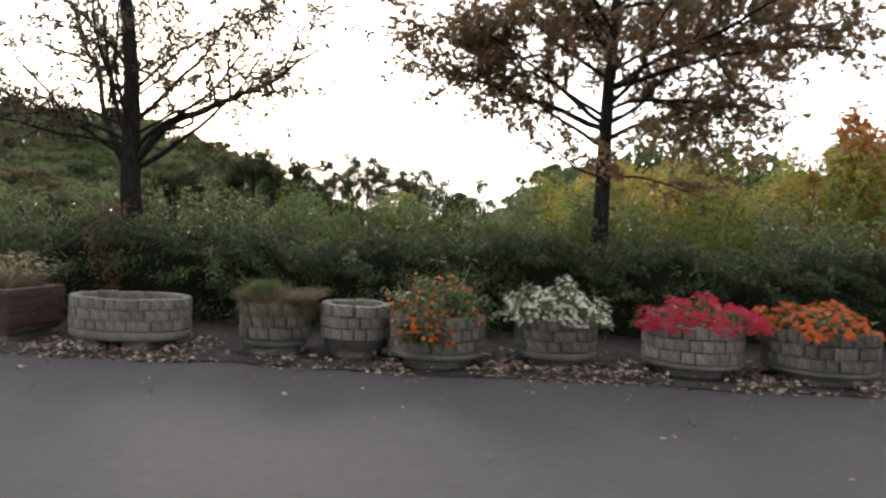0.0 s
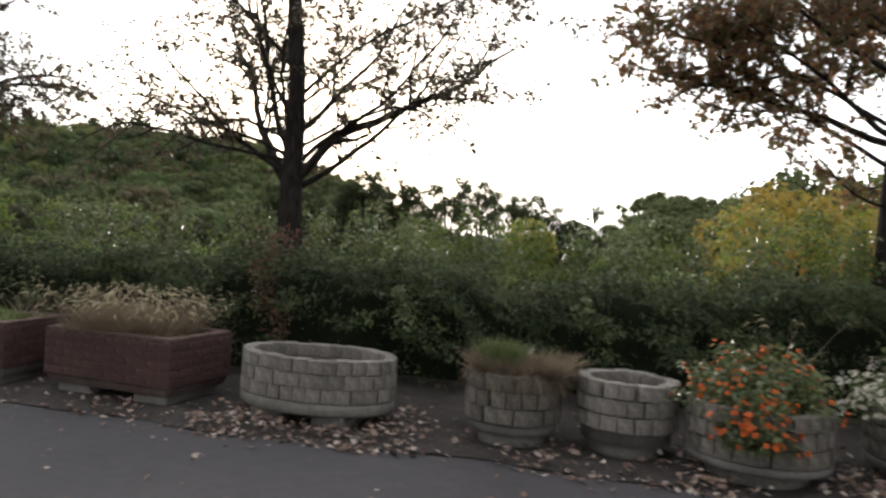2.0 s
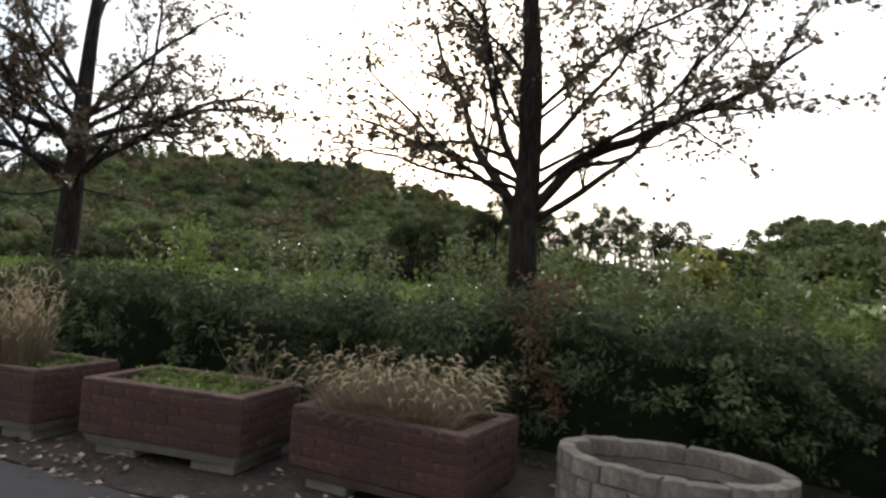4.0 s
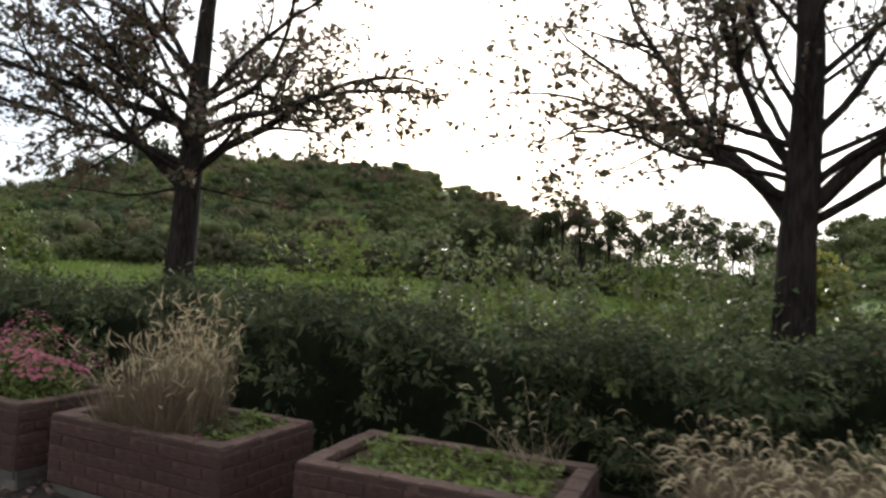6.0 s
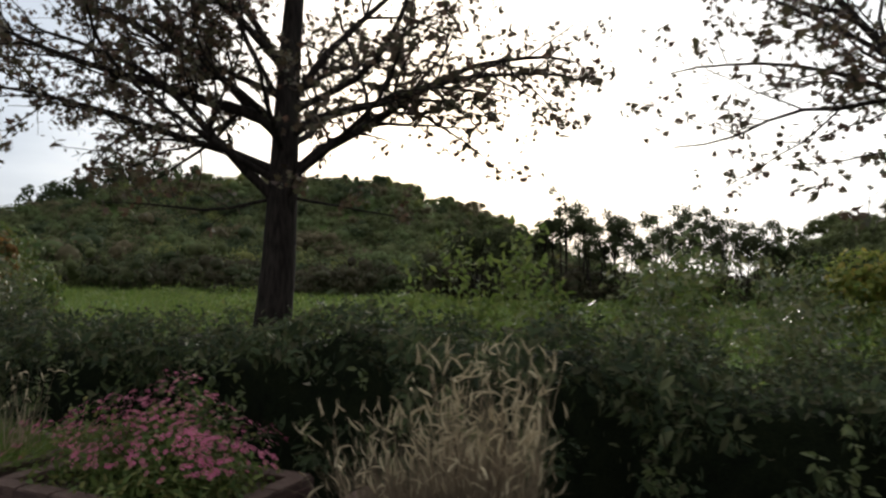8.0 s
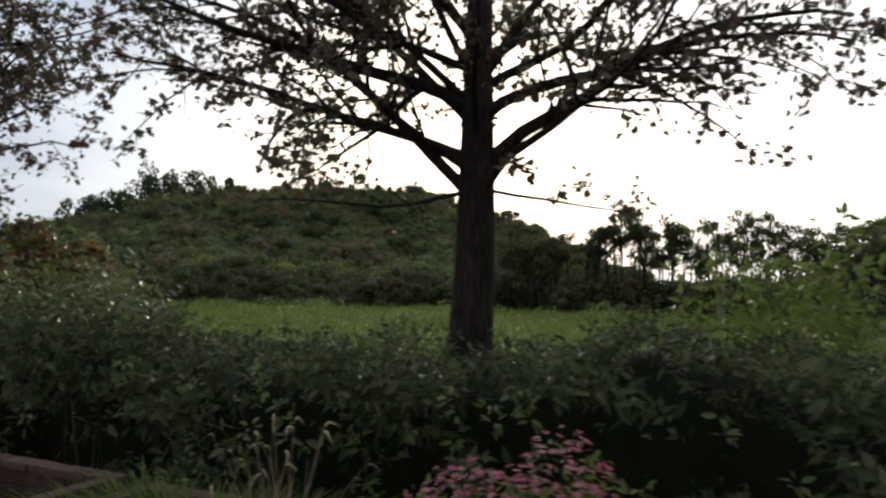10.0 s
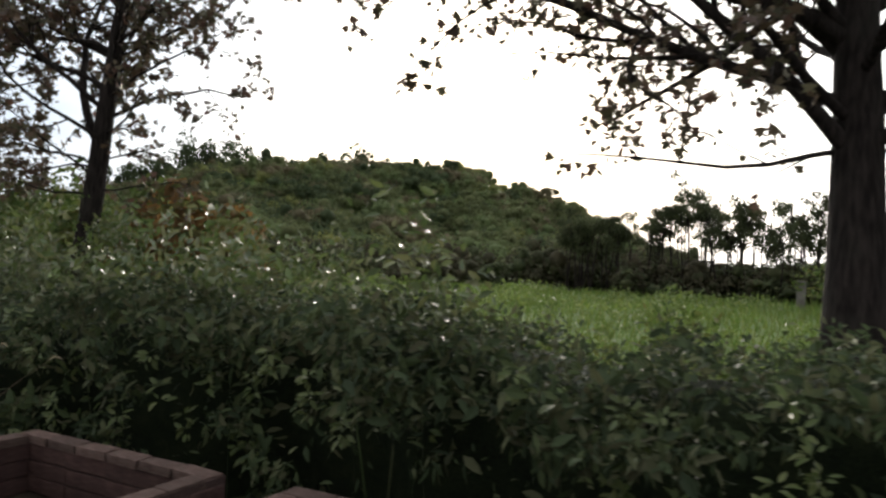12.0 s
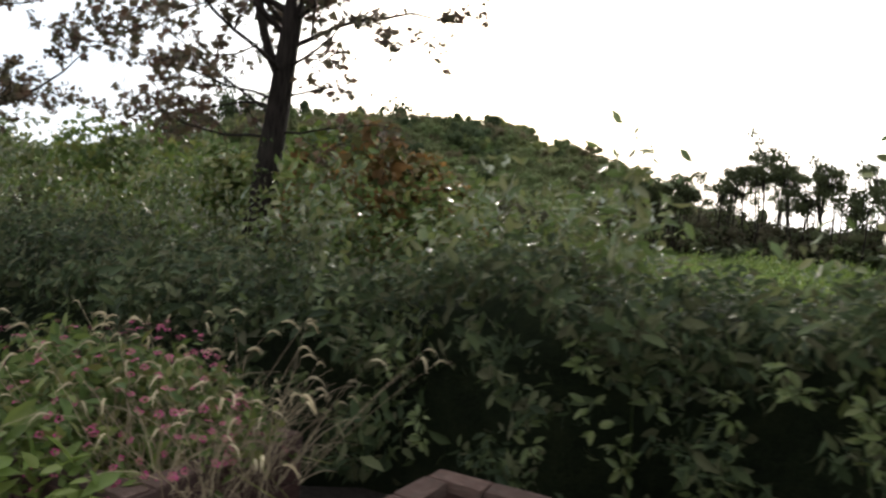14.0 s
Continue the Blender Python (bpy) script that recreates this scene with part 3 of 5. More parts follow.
def brick_planter(loc, sx, sy, height, label, rz=0.0, fill=0.07, pale=True):
    """A trough of brick courses on a concrete slab with two feet."""
    top = thing("brick_planter", loc, label, "planter", "planters along the hedge", rz=rz)
    z0 = 0.15
    for dx in (-sx * 0.31, sx * 0.31):
        me = mesh_bm("foot", box_bm(sx * 0.26, sy * 0.82, 0.085, 0.01), M_CONCRETE)
        ob = part("foot", me, top, "concrete foot block")
        ob.location = (dx, 0, 0.035)
    sb = box_bm(sx + 0.008, sy + 0.008, 0.08, 0.0, 0.002, rngp)
    for v in sb.verts:
        if v.co.z < 0:
            v.co.x *= 0.94
            v.co.y *= 0.91
    bmesh.ops.bevel(sb, geom=sb.edges[:], offset=0.014, segments=2, affect="EDGES")
    slab = part("slab", mesh_bm("slab", sb, M_CONCRETE if pale else M_BRICKSLAB), top, "weathered concrete slab")
    slab.location = (0, 0, 0.112)
    # hollow core
    bm = bmesh.new()
    w = 0.065
    ring = []
    for ox, z in ((0.006, z0), (0.006, height - 0.01), (-w, height - 0.01), (-w, height - fill - 0.04)):
        x, y = sx / 2 + ox, sy / 2 + ox
        ring.append([bm.verts.new(c) for c in ((-x, -y, z), (x, -y, z), (x, y, z), (-x, y, z))])
    for i in range(3):
        for j in range(4):
            bm.faces.new((ring[i][j], ring[i][(j + 1) % 4], ring[i + 1][(j + 1) % 4], ring[i + 1][j]))
    part("core", mesh_bm("core", bm, M_BRICKCORE), top, "dark mortar joints")
    gx, gy = 14, 9
    X, Y = np.meshgrid(np.linspace(-sx / 2 + w, sx / 2 - w, gx), np.linspace(-sy / 2 + w, sy / 2 - w, gy))
    Z = height - fill + rngp.normal(size=X.shape) * 0.01
    i, j = np.meshgrid(np.arange(gx - 1), np.arange(gy - 1))
    a = (j * gx + i).ravel()
    part("soil", mesh_np("soil", np.stack([X, Y, Z], -1).reshape(-1, 3), np.stack([a, a + 1, a + gx + 1, a + gx], 1).ravel(), np.full(len(a), 4), M_POTSOIL, smooth=True), top, "dark soil")
    rows = 5
    rh = (height - z0 - 0.035) / rows
    for r in range(rows):
        z = z0 + (r + 0.5) * rh
        for side in range(4):
            length = sx if side % 2 == 0 else sy
            n = max(2, round(length / 0.19))
            bl = length / n
            edges = [-length / 2 + bl * k for k in range(n + 1)]
            if r % 2:
                edges = [-length / 2] + [-length / 2 + bl * (k + 0.5) for k in range(n)] + [length / 2]
            for k in range(len(edges) - 1):
                c, bw = (edges[k] + edges[k + 1]) / 2, edges[k + 1] - edges[k] - 0.009
                if side == 0:
                    x, y, q = c, -sy / 2 + 0.012, 0
                elif side == 1:
                    x, y, q = sx / 2 - 0.012, c, 90
                elif side == 2:
                    x, y, q = c, sy / 2 - 0.012, 0
                else:
                    x, y, q = -sx / 2 + 0.012, c, 90
                piece("brick", BRICK_MESHES[int(rngp.integers(4))], top, x, y, z, bw, 0.05, rh - 0.008, q)
    if fill > 0.2:
        for r in range(3):
            for side in range(4):
                length = (sx if side % 2 == 0 else sy) - 2 * w
                n = max(2, round(length / 0.24))
                bl = length / n
                for k in range(n):
                    c = -length / 2 + bl * (k + 0.5)
                    x, y, q = {0: (c, -sy / 2 + w, 0), 1: (sx / 2 - w, c, 90), 2: (c, sy / 2 - w, 0), 3: (-sx / 2 + w, c, 90)}[side]
                    piece("inner_brick", BRICK_MESHES[int(rngp.integers(4))], top, x, y, height - 0.075 - r * 0.075, bl - 0.006, 0.02, 0.066, q)
    # coping bricks
    for side in range(4):
        length = sx if side % 2 == 0 else sy - 0.17
        n = max(2, round(length / 0.21))
        bl = length / n
        for k in range(n):
            c = -length / 2 + bl * (k + 0.5)
            x, y, q = {0: (c, -sy / 2 + 0.04, 0), 1: (sx / 2 - 0.04, c, 90), 2: (c, sy / 2 - 0.04, 0), 3: (-sx / 2 + 0.04, c, 90)}[side]
            piece("coping_brick", COPING_MESHES[int(rngp.integers(4))], top, x, y, height - 0.018, bl - 0.007, 0.09, 0.04, q)
    return top


stone_planter((-3.53, 8.03, 0), 0.60, 0.41, 0.49, "empty oval planter clad in weathered grey stone", rows=3, band=0.19, rz=-9, soil=0.16, worn=True)
stone_planter((-2.05, 7.92, 0), 0.32, 0.32, 0.50, "round mossy stone planter overgrown with grass", rows=3, band=0.17, soil=0.02, dark=True, tuck=0.03)
stone_planter((-1.27, 7.95, 0), 0.325, 0.325, 0.51, "empty round planter clad in square grey stones", rows=3, band=0.19, soil=0.16, tuck=0.035)
stone_planter((-0.48, 7.70, 0), 0.42, 0.42, 0.47, "round stone planter filled with orange marigolds", rows=3, band=0.16, dark=True)
stone_planter((0.62, 7.90, 0), 0.37, 0.37, 0.47, "round stone planter overflowing with white daisies", rows=3, band=0.17, dark=True)
stone_planter((1.85, 7.76, 0), 0.43, 0.43, 0.47, "round stone planter filled with red flowers", rows=3, band=0.15)
stone_planter((2.95, 7.68, 0), 0.46, 0.46, 0.47, "round stone planter filled with orange flowers", rows=3, band=0.15, dark=True)

BRICKS = [
    (-5.12, 8.21, -9, "dark red brick planter full of dry foxtail grass"),
    (-6.75, 8.25, 1, "dark red brick planter with low green weeds"),
    (-8.36, 8.24, -3, "dark red brick planter with tall dry foxtail grass"),
    (-9.86, 8.31, -2, "dark red brick planter full of pink flowers"),
    (-11.20, 8.40, -2, "dark red brick planter with low green grass"),
    (-12.57, 8.48, -2, "dark red brick planter with bare soil"),
    (-14.11, 8.52, -3, "weathered red brick planter with bare soil"),
    (-15.88, 8.58, -1, "dark red brick planter with pink flowers and foxtails"),
]
for bx, by, brz, blabel in BRICKS:
    brick_planter((bx, by, 0), 1.26 if "low green weeds" in blabel else 1.2, 0.74, 0.52, blabel, brz, 0.05 if "bare" not in blabel else 0.27, pale=bx < -6)


# ---------------------------------------------------------------- plants in the planters
rngf = np.random.default_rng(11)


def spindle(rise, bend):
    """Foxtail spike with bristles, of unit length along +y, rising first and drooping after."""
    V, F, sides = [], [], 5
    prof = ((0.0, 0.012), (0.12, 0.034), (0.3, 0.048), (0.5, 0.050), (0.75, 0.038), (1.0, 0.008))
    line = lambda y: rise * y - bend * y * y
    for y, r in prof:
        for j in range(sides):
            a = 2 * math.pi * j / sides
            V.append((r * math.cos(a), y - 0.1 * y * y, r * math.sin(a) + line(y)))
    for i in range(len(prof) - 1):
        for j in range(sides):
            k2 = (j + 1) % sides
            F.append((i * sides + j, i * sides + k2, (i + 1) * sides + k2, (i + 1) * sides + j))
    for j in range(20):
        y = 0.06 + 0.9 * j / 20
        a = j * 2.4
        o = len(V)
        c, s = math.cos(a), math.sin(a)
        z = line(y)
        V += [(0.04 * c, y, 0.04 * s + z), (0.04 * c + 0.012, y + 0.03, 0.04 * s + z), (0.11 * c, y + 0.12, 0.11 * s + z)]
        F.append((o, o + 1, o + 2))
    return np.array(V, float), F


SPIKE = spindle(0.75, 1.15)
SPIKE_UPRIGHT = spindle(0.1, 0.5)


def foxtails(loc, wx, wy, height, n_blades, n_spikes, label, spike=0.06, fan=0.35, mat_blade=None, bend=1.0):
    top = thing("foxtail_grass", loc, label, "grass", "plants in the planters")
    r = np.stack([rngf.uniform(-wx, wx, n_blades) * rngf.random(n_blades) ** 0.3, rngf.uniform(-wy, wy, n_blades), np.zeros(n_blades)], -1)
    h = height * rngf.uniform(0.25, 0.8, n_blades)
    dr = rngf.random(n_blades) < 0.45
    t = r + np.stack([rngf.normal(size=n_blades) * fan * 1.6 * h + r[:, 0] * 0.25, rngf.normal(size=n_blades) * fan * 1.6 * h + r[:, 1] * 0.25, np.where(dr, h * rngf.uniform(0.1, 0.7, n_blades), h)], -1)
    part("blades", blades("blades", r, t, rngf.uniform(0.0008, 0.0018, n_blades), mat_blade or L_DRY, rngf, 0.45), top, "dry straw-coloured blades")
    r = np.stack([rngf.uniform(-wx, wx, n_spikes), rngf.uniform(-wy, wy, n_spikes), np.zeros(n_spikes)], -1)
    h = height * rngf.uniform(0.55, 1.3, n_spikes)
    t = r + np.stack([rngf.normal(size=n_spikes) * fan * h + r[:, 0] * 0.4, rngf.normal(size=n_spikes) * fan * h + r[:, 1] * 0.3, h], -1)
    stalks = part("stalk", blades("stalk", r, t, np.full(n_spikes, 0.0010), L_DRY, rngf, 0.1, 5), top)
    if bend > 0.6:
        flat = (t - r) * np.array([1.0, 1.0, 0.0]) + np.stack([rngf.normal(size=n_spikes), rngf.normal(size=n_spikes), np.zeros(n_spikes)], -1) * 0.06
        heads = scatter("seed_spikes", t, spike * rngf.uniform(0.7, 1.2, n_spikes), SPIKE, L_SPIKE, rngf, lean=np.array([0, 0, 2.0]), spread=0.4, along=unit(flat) * 1.5)
    else:
        along = unit(t - r) + bend * np.stack([rngf.normal(size=n_spikes) * 0.6, rngf.normal(size=n_spikes) * 0.4, rngf.uniform(-0.5, 0.5, n_spikes)], -1)
        heads = scatter("seed_spikes", t, spike * rngf.uniform(0.6, 1.2, n_spikes), SPIKE_UPRIGHT, L_SPIKE, rngf, along=along)
    part("seed_spikes", heads, stalks, "pale fluffy drooping seed spikes")
    return top


def dome_points(n, wx, wy, h, rng, inner=0.55):
    u = unit(rng.normal(size=(n, 3)))
    u[:, 2] = np.abs(u[:, 2])
    f = rng.uniform(inner, 1.0, n)[:, None]
    k = 1.0 + 0.22 * np.sin(u[:, 0] * 5.1 + wx * 31) * np.sin(u[:, 1] * 4.3 + h * 17) + 0.14 * np.sin(u[:, 0] * 11 + u[:, 2] * 7)
    return u * f * k[:, None] * np.array([[wx, wy, h]]), u


def bloom(petals, r_in=0.25):
    """A flat open flower with separate petals."""
    V, F = [(0, 0, 0.02)], []
    for i in range(petals):
        a = 2 * math.pi * i / petals
        w = math.pi / petals * 0.85
        o = len(V)
        V += [(0.15 * math.cos(a), 0.15 * math.sin(a), 0.02), (0.42 * math.cos(a - w), 0.42 * math.sin(a - w), 0.05), (0.52 * math.cos(a), 0.52 * math.sin(a), 0.02), (0.42 * math.cos(a + w), 0.42 * math.sin(a + w), 0.05)]
        F.append((o, o + 1, o + 2, o + 3))
    return np.array(V, float), F


def eye():
    V, F = [(0, 0, 0.12)], []
    for i in range(6):
        V.append((0.25 * math.cos(i * math.pi / 3), 0.25 * math.sin(i * math.pi / 3), 0.055))
    for i in range(6):
        F.append((0, 1 + i, 1 + (i + 1) % 6))
    return np.array(V, float), F


def pompom():
    V, F = [], []
    for k in range(3):
        m = 7 - k
        for i in range(m):
            a = 2 * math.pi * i / m + k * 0.4
            r0, r1, z = 0.05, 0.5 - 0.14 * k, 0.05 + 0.12 * k
            o = len(V)
            V += [(r0 * math.cos(a), r0 * math.sin(a), z), (r1 * math.cos(a - 0.4), r1 * math.sin(a - 0.4), z + 0.04), (r1 * 1.15 * math.cos(a), r1 * 1.15 * math.sin(a), z - 0.03), (r1 * math.cos(a + 0.4), r1 * math.sin(a + 0.4), z + 0.04)]
            F.append((o, o + 1, o + 2, o + 3))
    return np.array(V, float), F


def flower_plant(name, loc, wx, wy, h, n_leaf, n_flower, shape, m_flower, size, label, flower_label, leaf=0.05, m_leaf=None, eyes=False, only=None, up=0.8):
    top = thing(name, loc, label, "flowers", "plants in the planters")
    P, u = dome_points(n_leaf, wx, wy, h, rngf, 0.2)
    part("foliage", scatter("foliage", P, leaf * rngf.uniform(0.6, 1.3, n_leaf), pointed(), m_leaf or L_WEED, rngf, lean=u * 0.8 + np.array([0, 0, 0.5])), top, "green leaves and stems")
    ns = n_leaf // 8
    r = np.stack([rngf.normal(size=ns) * wx * 0.35, rngf.normal(size=ns) * wy * 0.35, np.full(ns, -0.03)], -1)
    P2, u2 = dome_points(ns, wx, wy, h, rngf, 0.6)
    part("stalk", blades("stalk", r, P2, np.full(ns, 0.0022), m_leaf or L_WEED, rngf, 0.1), top)
    P, u = dome_points(n_flower * 3, wx * 1.04, wy * 1.04, h * 1.06, rngf, 0.9)
    if only is not None:
        keep = only(P)
        P, u = P[keep], u[keep]
    P, u = P[:n_flower], u[:n_flower]
    lean = u * 1.4 + np.array([0, -0.25, up])
    sz = size * rngf.uniform(0.75, 1.2, len(P))
    s0 = int(rngf.integers(1 << 30))
    petals = tagged(part("petals", scatter("petals", P, sz, shape, m_flower, np.random.default_rng(s0), lean=lean, spread=0.5), top, flower_label), kind="stuff")
    if eyes:
        tagged(part("eyes", scatter("eyes", P, sz, eye(), P_EYE, np.random.default_rng(s0), lean=lean, spread=0.5), petals, "dark yellow flower centres"), kind="stuff")
    return top


def tuft(loc, wx, wy, h, n, m, label, name="grass_tuft", fan=0.4):
    r = np.stack([rngf.uniform(-wx, wx, n), rngf.uniform(-wy, wy, n), np.full(n, -0.02)], -1)
    hh = h * rngf.uniform(0.4, 1.0, n)
    t = r + np.stack([rngf.normal(size=n) * fan * hh + r[:, 0] * 0.5, rngf.normal(size=n) * fan * hh + r[:, 1] * 0.5, hh], -1)
    ob = new(name, blades("blades", r, t, rngf.uniform(0.002, 0.004, n), m, rngf, 0.15))
    ob.location = loc
    return tagged(ob, label, "grass", "plants in the planters")


def low_weeds(loc, wx, wy, h, n, label, m=None, leaf=0.05):
    P = np.stack([rngf.uniform(-wx, wx, n), rngf.uniform(-wy, wy, n), rngf.uniform(0, h, n)], -1)
    bump = np.array([0.5 + 0.9 * noise.noise(Vector((float(p[0]) * 4 + loc[0], float(p[1]) * 4, 0))) for p in P])
    P[:, 2] *= np.clip(bump, 0.15, 1.3)
    ob = new("weeds", scatter("weeds", P, leaf * rngf.uniform(0.5, 1.3, n), pointed(), m or L_WEED, rngf, lean=np.array([0, 0, 1.2]), spread=0.7))
    ob.location = loc
    return tagged(ob, label, "weeds", "plants in the planters")


def hanging(loc, a, h, n, label):
    """Dry grass that hangs over the rim of a round tub."""
    th = rngf.uniform(0, 2 * math.pi, n)
    r = np.stack([np.cos(th) * a * 0.8, np.sin(th) * a * 0.8, rngf.uniform(-0.01, 0.06, n)], -1)
    ln = h * rngf.uniform(0.3, 1.0, n)
    t = np.stack([np.cos(th) * (a + 0.035 + rngf.random(n) * 0.03), np.sin(th) * (a + 0.035 + rngf.random(n) * 0.03), -ln], -1) + rngf.normal(size=(n, 3)) * 0.035
    ob = new("hanging_grass", blades("blades", r, t, rngf.uniform(0.002, 0.004, n), L_STRAW, rngf, 0.45))
    ob.location = loc
    return tagged(ob, label, "grass", "plants in the planters")


tuft((-2.15, 7.86, 0.490), 0.09, 0.10, 0.25, 1500, L_WEED, "fresh green grass tuft growing in a round tub", fan=0.26)
tuft((-2.00, 7.90, 0.490), 0.26, 0.22, 0.17, 2600, L_STRAW, "short green grass spilling over a tub")
hanging((-2.03, 7.92, 0.505), 0.30, 0.15, 1700, "dry brown grass hanging over a stone tub")
tuft((-1.68, 7.98, 0.42), 0.13, 0.08, 0.10, 700, L_STRAW, "dry brown grass trailing between two tubs", fan=0.7)

flower_plant("marigolds", (-0.46, 7.72, 0.43), 0.50, 0.46, 0.35, 4200, 110, pompom(), P_ORANGE, 0.030, "orange marigolds with green foliage in a stone tub", "orange pompom flowers", only=lambda P: (P[:, 0] < 0.38) & (P[:, 1] < 0.3))
flower_plant("marigolds", (-0.56, 7.33, 0.26), 0.27, 0.15, 0.28, 1000, 90, pompom(), P_ORANGE, 0.036, "orange marigolds trailing down a stone tub", "orange pompom flowers")
flower_plant("faded_flowers", (-0.52, 7.76, 0.47), 0.40, 0.36, 0.29, 500, 150, pompom(), L_RUST, 0.026, "faded rust-brown flower heads among marigolds", "rust-brown flower heads")
foxtails((-0.30, 7.86, 0.5), 0.07, 0.07, 0.4, 30, 9, "dry reddish seed stems among marigolds", spike=0.06)
flower_plant("daisies", (0.62, 7.88, 0.42), 0.53, 0.45, 0.32, 3400, 640, bloom(9), P_WHITE, 0.034, "white daisies in full bloom over a stone tub", "white petals", eyes=True)
flower_plant("red_flowers", (1.90, 7.74, 0.42), 0.56, 0.44, 0.25, 2600, 900, bloom(6), P_RED, 0.05, "crimson red flowers in a stone tub", "crimson petals", up=0.3)
flower_plant("orange_flowers", (2.92, 7.66, 0.42), 0.47, 0.46, 0.25, 2600, 460, pompom(), P_ORANGE, 0.044, "bright orange flowers in a stone tub", "bright orange petals")

foxtails((-5.17, 8.21, 0.46), 0.42, 0.27, 0.31, 7000, 420, "dense dry foxtail grass in a brick planter", spike=0.068, fan=0.42, mat_blade=L_STRAW)
low_weeds((-6.75, 8.25, 0.47), 0.48, 0.28, 0.11, 1300, "low green weeds in a brick planter", L_FRESH)
foxtails((-6.42, 8.50, 0.46), 0.14, 0.07, 0.36, 60, 16, "sparse foxtail stems in a brick planter")
foxtails((-8.44, 8.10, 0.46), 0.27, 0.18, 0.38, 4600, 260, "tall dry foxtail clump in a brick planter", fan=0.17, spike=0.066, mat_blade=L_STRAW, bend=0.3)
foxtails((-8.25, 8.12, 0.46), 0.15, 0.14, 0.57, 1500, 190, "taller dry foxtails in the middle of a clump", fan=0.10, spike=0.072, mat_blade=L_STRAW, bend=0.35)
low_weeds((-7.99, 8.30, 0.46), 0.18, 0.26, 0.12, 500, "green weeds beside dry foxtail grass", L_FRESH)
flower_plant("magenta_flowers", (-8.12, 8.12, 0.46), 0.14, 0.14, 0.14, 120, 14, bloom(6), P_MAGENTA, 0.035, "few magenta flowers among green weeds", "magenta petals")
flower_plant("pink_flowers", (-9.86, 8.33, 0.46), 0.64, 0.36, 0.40, 5200, 1100, bloom(5), P_PINK, 0.023, "pink flowers with thin stems in a brick planter", "pink petals", leaf=0.04, m_leaf=L_GREENBUSH, only=lambda P: P[:, 2] > 0.17)
tuft((-11.20, 8.40, 0.47), 0.50, 0.26, 0.17, 1600, L_GRASS, "low green grass in a brick planter")
foxtails((-10.88, 8.46, 0.47), 0.12, 0.10, 0.40, 50, 18, "sparse pale foxtails in a brick planter", fan=0.2)
flower_plant("pink_flowers", (-15.88, 8.58, 0.44), 0.76, 0.48, 0.40, 5200, 420, bloom(5), P_MAGENTA, 0.026, "pink flowers and broad green leaves in a brick planter", "pink petals", leaf=0.06, m_leaf=L_GREENBUSH)
low_weeds((-15.80, 8.30, 0.42), 0.46, 0.2, 0.24, 520, "broad green leaves spilling from a brick planter", L_FRESH, 0.11)
foxtails((-15.42, 8.56, 0.46), 0.36, 0.26, 0.38, 420, 120, "pale drooping foxtails beside pink flowers", fan=0.42, spike=0.062)


# ---------------------------------------------------------------- hedge and weeds behind it
rngh = np.random.default_rng(21)
HX0, HX1 = -30.0, 14.0


def hedge_front(x):
    return 9.42 + 0.12 * np.sin(x * 1.7) + 0.09 * np.sin(x * 4.1 + 2) + 0.06 * np.sin(x * 9.3)


def hedge_top(x):
    return 1.07 + 0.07 * np.sin(x * 1.3 + 1) + 0.06 * np.sin(x * 3.7) + 0.05 * np.sin(x * 8.9 + 0.5)


